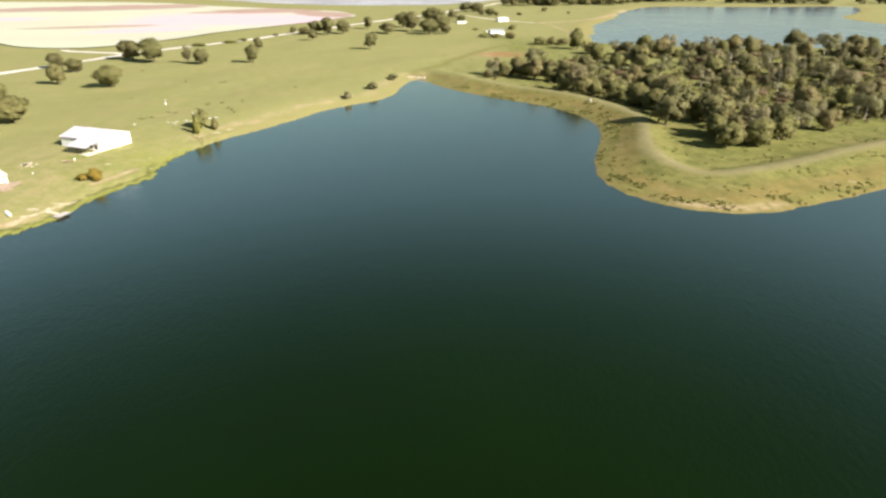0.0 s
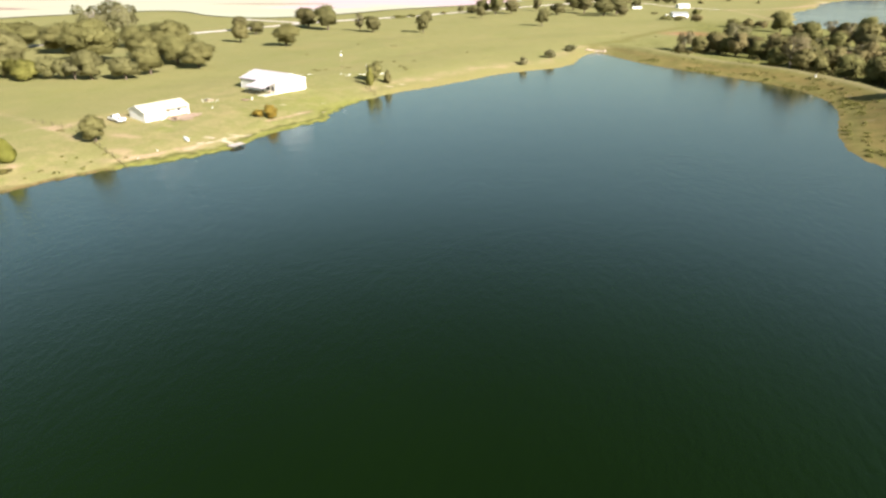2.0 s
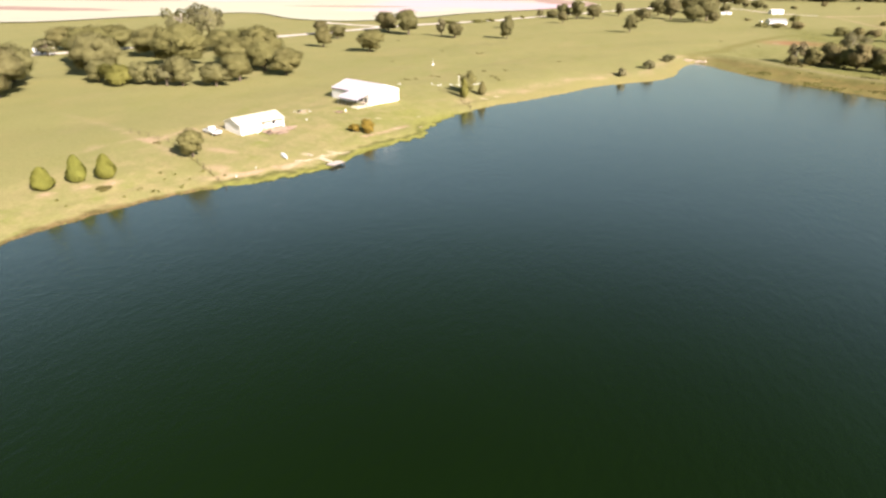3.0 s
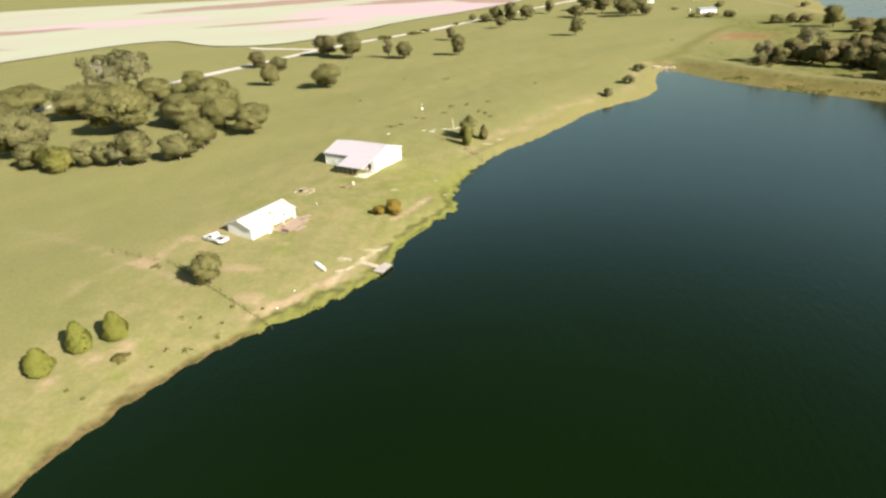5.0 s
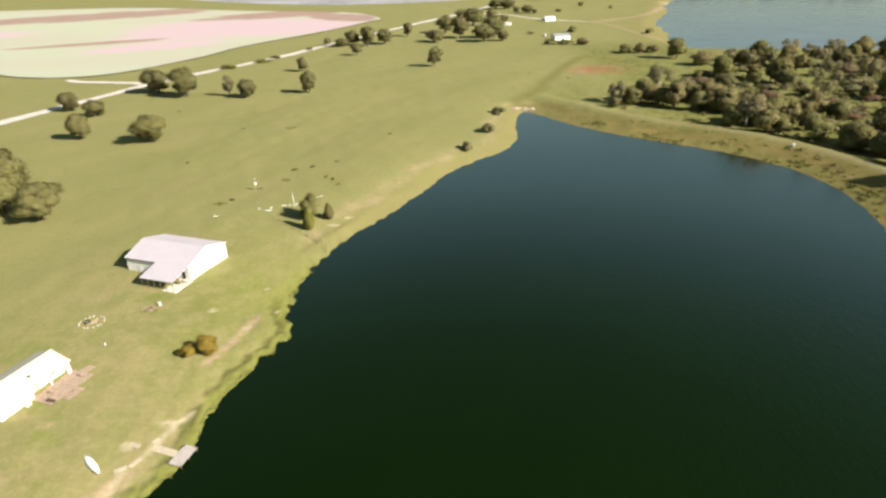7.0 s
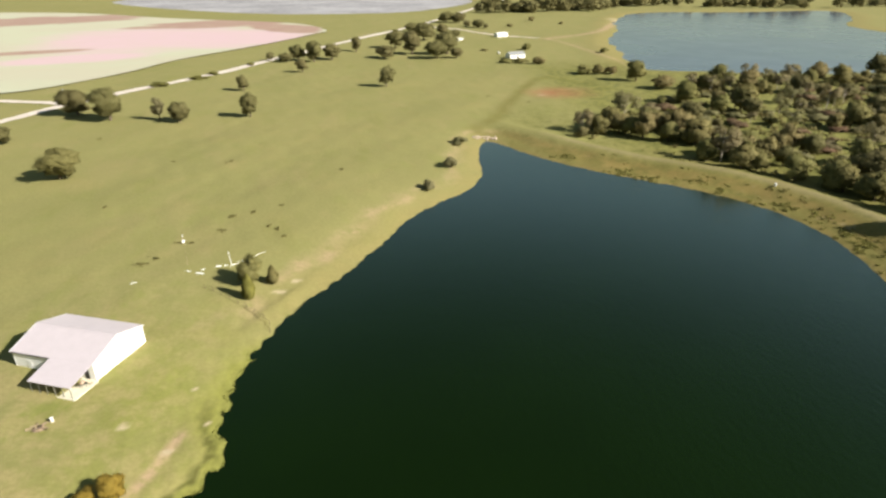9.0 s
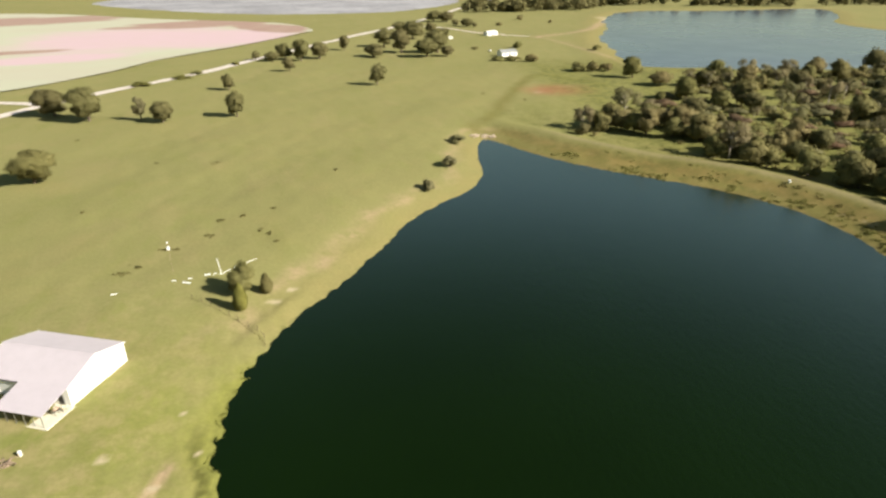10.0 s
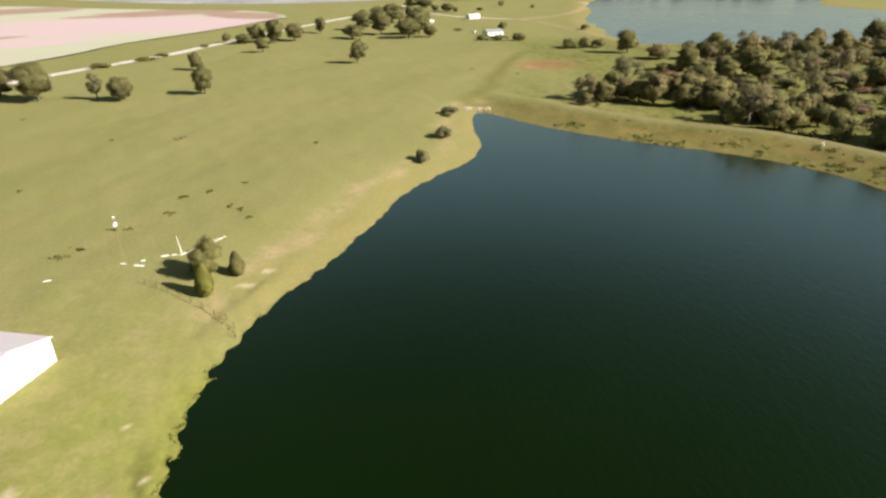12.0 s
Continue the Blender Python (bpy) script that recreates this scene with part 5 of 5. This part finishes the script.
def build_poles():
    # A tall pole with a white bird house on top.
    pole = root_at("bird_house_pole", -110.2, 242.2, 15, "tall thin pole with a white bird house on top", "pole")
    rod("pole", (0, 0, -0.3), (0, 0, 7.9), 0.018, WOOD, pole, 8)
    bird = block("bird_house", (-0.28, -0.28, 6.2), (0.28, 0.28, 6.7), PAINT, pole, 0.03, "white bird house")
    prism("house_roof", [(-0.34, 6.7), (0.34, 6.7), (0, 6.95)], -0.33, 0.33, PAINT, bird)
    block("finial", (-0.14, -0.14, 7.75), (0.14, 0.14, 8.05), PAINT, pole, 0.04)
    # A short mast with a long white pipe lying beside it.
    mast = root_at("white_mast", -100.0, 242.2, 0, "short leaning white mast standing in pasture", "mast")
    rod("mast", (0, 0, -0.2), (-0.5, 0.3, 3.6), 0.07, PAINT, mast, 8, tip=0.05)
    rod("foot", (-0.5, -0.3, 0.06), (0.6, 0.4, 0.06), 0.07, PAINT, mast, 6)
    pipe = root_at("white_pipe", -99.6, 242.6, 45, "long white pipe lying on the grass", "pipe")
    ends = [(-99.6, 242.6), (-93.2, 249.0)]
    dz = ground_z(*ends[1]) - ground_z(*ends[0])
    rod("pipe", (0, 0, 0.09), (9.05, 0, 0.09 + dz), 0.055, PAINT, pipe, 8)
    for x, y, turn, l, w in ((-106.6, 238.4, -20, 1.9, 0.5), (-109.5, 239.5, -10, 1.0, 0.3), (-106.3, 240.3, 20, 0.8, 0.35), (-103.0, 241.9, 10, 1.3, 0.45), (-101.4, 242.2, 30, 0.9, 0.2), (-120.2, 234.6, 20, 1.3, 0.2)):
        scrap = root_at("scrap_panel", x, y, turn, "white scrap panel lying in the grass", "panel", ground_z(x, y), "scrap panels")
        block("sheet", (-l / 2, -w / 2, 0.0), (l / 2, w / 2, 0.05), PAINT, scrap, 0.01)
        block("batten", (-l / 2 + 0.05, -0.04, 0.05), (l / 2 - 0.05, 0.04, 0.11), PAINT, scrap, 0.005)
    for x, y, s in ((-122.2, 174.4, 0.16), (63.8, 280.3, 0.42), (-112.5, 136.5, 0.12), (-113.5, 131.0, 0.13)):
        pot = root_at("white_bucket", x, y, 0, "small white bucket standing on the grass", "bucket", ground_z(x, y), "buckets")
        rod("pail", (0, 0, 0), (0, 0, s * 2.0), s * 0.85, PAINT, pot, 12, tip=s)
        v, f = [], []
        tube(v, f, [(-s, 0, s * 1.9), (-s * 0.6, 0, s * 2.6), (s * 0.6, 0, s * 2.6), (s, 0, s * 1.9)], [0.015] * 4, 5)
        part("handle", mesh_of("handle", v, f, CHROME), None, pot)


def build_rocks():
    mesh = [stone_mesh(i + 20) for i in range(4)]
    for m in mesh:
        m.materials.append(ROCK)
    rng = random.Random(3)
    for i in range(46):
        s = rng.uniform(0, 1)
        x, y = -22.5 + 9.5 * s + rng.uniform(-0.9, 0.9), 359.5 - 1.5 * abs(s - 0.4) * 3 + rng.uniform(-1.4, 1.4)
        r = rng.uniform(0.3, 0.75)
        rock = new("rock", mesh[i % 4])
        rock.matrix_basis = pose(x, y, ground_z(x, y) + r * 0.25, rng.uniform(0, 30), 0, rng.uniform(0, 360)) @ Matrix.Diagonal((r, r * 0.8, r * 0.7, 1))
        tagged(rock, "pale rock in a heap at the lake's end", "rock", "shore rocks")


def build_far_houses():
    def shed(x, y, turn, l, w, h, rise, roof, label):
        house = root_at("far_house", x, y, turn, label, "house")
        t = 0.15
        gable = [(-w / 2, -0.4), (w / 2, -0.4), (w / 2, h), (0, h + rise - 0.04), (-w / 2, h)]
        prism("gable_wall", gable, -l / 2, -l / 2 + t, WHITE, house, "x")
        prism("gable_wall", gable, l / 2 - t, l / 2, WHITE, house, "x")
        for s in (-1, 1):
            block("wall", (-l / 2 + t, s * w / 2 - (t if s > 0 else 0), -0.4), (l / 2 - t, s * w / 2 + (t if s < 0 else 0), h), WHITE, house, 0)
            e = w / 2 + 0.3
            c = [(-l / 2 - 0.3, s * e, h - 0.3 * rise / w), (l / 2 + 0.3, s * e, h - 0.3 * rise / w), (l / 2 + 0.3, 0, h + rise), (-l / 2 - 0.3, 0, h + rise)]
            quad_slab("roof", c if s < 0 else c[::-1], 0.1, roof, house)
        block("door", (-0.5, -w / 2 - 0.03, 0), (0.5, -w / 2 - 0.003, 2.05), SHADE, house, 0)
        for x0 in (-l / 3, l / 4):
            block("window", (x0, -w / 2 - 0.03, 1.0), (x0 + 1.2, -w / 2 - 0.003, 2.0), GLASS, house, 0)

    shed(42, 573, 16, 12.5, 8, 3.0, 1.6, GREY_ROOF, "white farmhouse with a grey metal roof")
    shed(58.5, 712, 24, 11.5, 6, 3.0, 1.0, TRIM, "long white mobile home with a flat pale roof")
    shed(14, 690, 10, 9, 4, 1.6, 0.6, TRIM, "low white shed behind roadside oaks")
    shed(-309, 250, 20, 8, 4, 2.2, 0.8, TRIM, "low white shed behind a grove")
    for x, y in ((-236, 471), (34.7, 600)):
        tank = root_at("white_tank", x, y, 30, "white water tank in far pasture", "tank", ground_z(x, y), "far tanks")
        rod("drum", (0, -1.1, 0.8), (0, 1.1, 0.8), 0.6, PAINT, tank, 16)
        block("cradle", (-0.6, -0.9, 0), (0.6, 0.9, 0.25), CONCRETE, tank)


def build_tufts():
    """Coarse dark tussocks, low marsh plants and reeds: stuff."""
    rng = np.random.RandomState(14)
    centres, radii = [], []
    # The tuft at (-119.1, 247.3) draws the shadow cast by the bird house.
    for x, y, r in [(-106.7, 263.7, 0.9), (-106.3, 274.6, 1.1), (-100.8, 276.7, 0.7), (-94.7, 266, 0.8), (-91.9, 263.5, 0.8), (-92.7, 280.9, 0.5), (-144.7, 284.4, 0.5), (-76.2, 314, 0.7),
                    (-137.7, 330, 0.4), (-117, 328, 1.2), (-176.7, 365.6, 0.5), (-2.8, 435, 0.6), (14.9, 417, 0.6), (-89.6, 258.3, 0.5), (-116.1, 256.3, 0.5), (-113.1, 256.4, 0.4), (-119.1, 247.3, 0.6),
                    (-121.5, 244, 1.4), (-142.5, 140.4, 0.7), (61.4, 280, 0.7), (64.6, 277, 0.9), (66, 268, 0.9), (67.4, 262, 1.0)]:
        for k in range(5):
            dx, dy = rng.normal(0, r * 0.7, 2)
            centres.append((x + dx, y + dy, ground_z(x + dx, y + dy) + 0.06))
            radii.append(r * rng.uniform(0.3, 0.6))
    for a, b in (((-139.4, 141.8), (-123.4, 132.1)), ((-123.4, 132.1), (-112.4, 126)), ((-93.8, 223.6), (-87.4, 216))):
        for s in np.arange(0, 1, 0.9 / math.dist(a, b)):
            x, y = a[0] + (b[0] - a[0]) * s + rng.normal(0, 0.08), a[1] + (b[1] - a[1]) * s + rng.normal(0, 0.08)
            centres.append((x, y, ground_z(x, y) + 0.04))
            radii.append(rng.uniform(0.03, 0.08))
    made = clumps(rng, np.array(centres), np.array(radii), 32, 0.13, 0.6)
    tagged(part("tussocks", leaf_mesh("tussocks", made, TUFT), None), "dark coarse grass tussocks in the pasture, one drawn as a cast shadow", "grass", kind="stuff")
    # The ragged green fringe of the near bank: short blades, shaded like the mat they form.
    q = np.column_stack([rng.uniform(-132, -70, 160000), rng.uniform(88, 245, 160000)])
    d = lake_distance(q)
    keep = (d > 0.0 + 0.3 * ripple(q, 4, 40)) & (d < 0.5 + 0.4 * ripple(q, 7, 41)) & (rng.uniform(0, 1, len(q)) < np.clip((225 - q[:, 1]) / 30, 0, 1) * np.clip((q[:, 1] - 118) / 8, 0.15, 1))
    keep &= np.hypot((q[:, 0] + 101.5) / 6, (q[:, 1] - 148.6) / 2.0) > 1
    q = q[keep][:1300]
    c = np.array([(x, y, max(ground_z(x, y), 0.0) + 0.03) for x, y in q])
    tilt = np.column_stack([rng.normal(0, 0.22, len(c)), rng.normal(0, 0.22, len(c)), np.ones(len(c))])
    made = leaf_quads(rng, c, tilt / np.linalg.norm(tilt, axis=1)[:, None], 0.17)
    tagged(part("reeds", leaf_mesh("reeds", made, REED), None), "yellow-green reeds along the lake edge", "reeds", kind="stuff")


build_barn()
build_house()
build_truck()
build_dock()
build_canoe()
build_fire_ring()
build_brush_pile()
build_fence([(-155, 145), (-139.4, 141.8), (-123.4, 132.1), (-112.2, 125.8)], "dark post and wire fence running down to the lake")
build_fence([(-104, 231.5), (-101, 229.6), (-93.8, 223.6), (-88, 218.6), (-87.4, 215)], "dark post and wire fence beside the shore shrubs", 2.6)
build_poles()
build_rocks()
build_far_houses()
build_tufts()
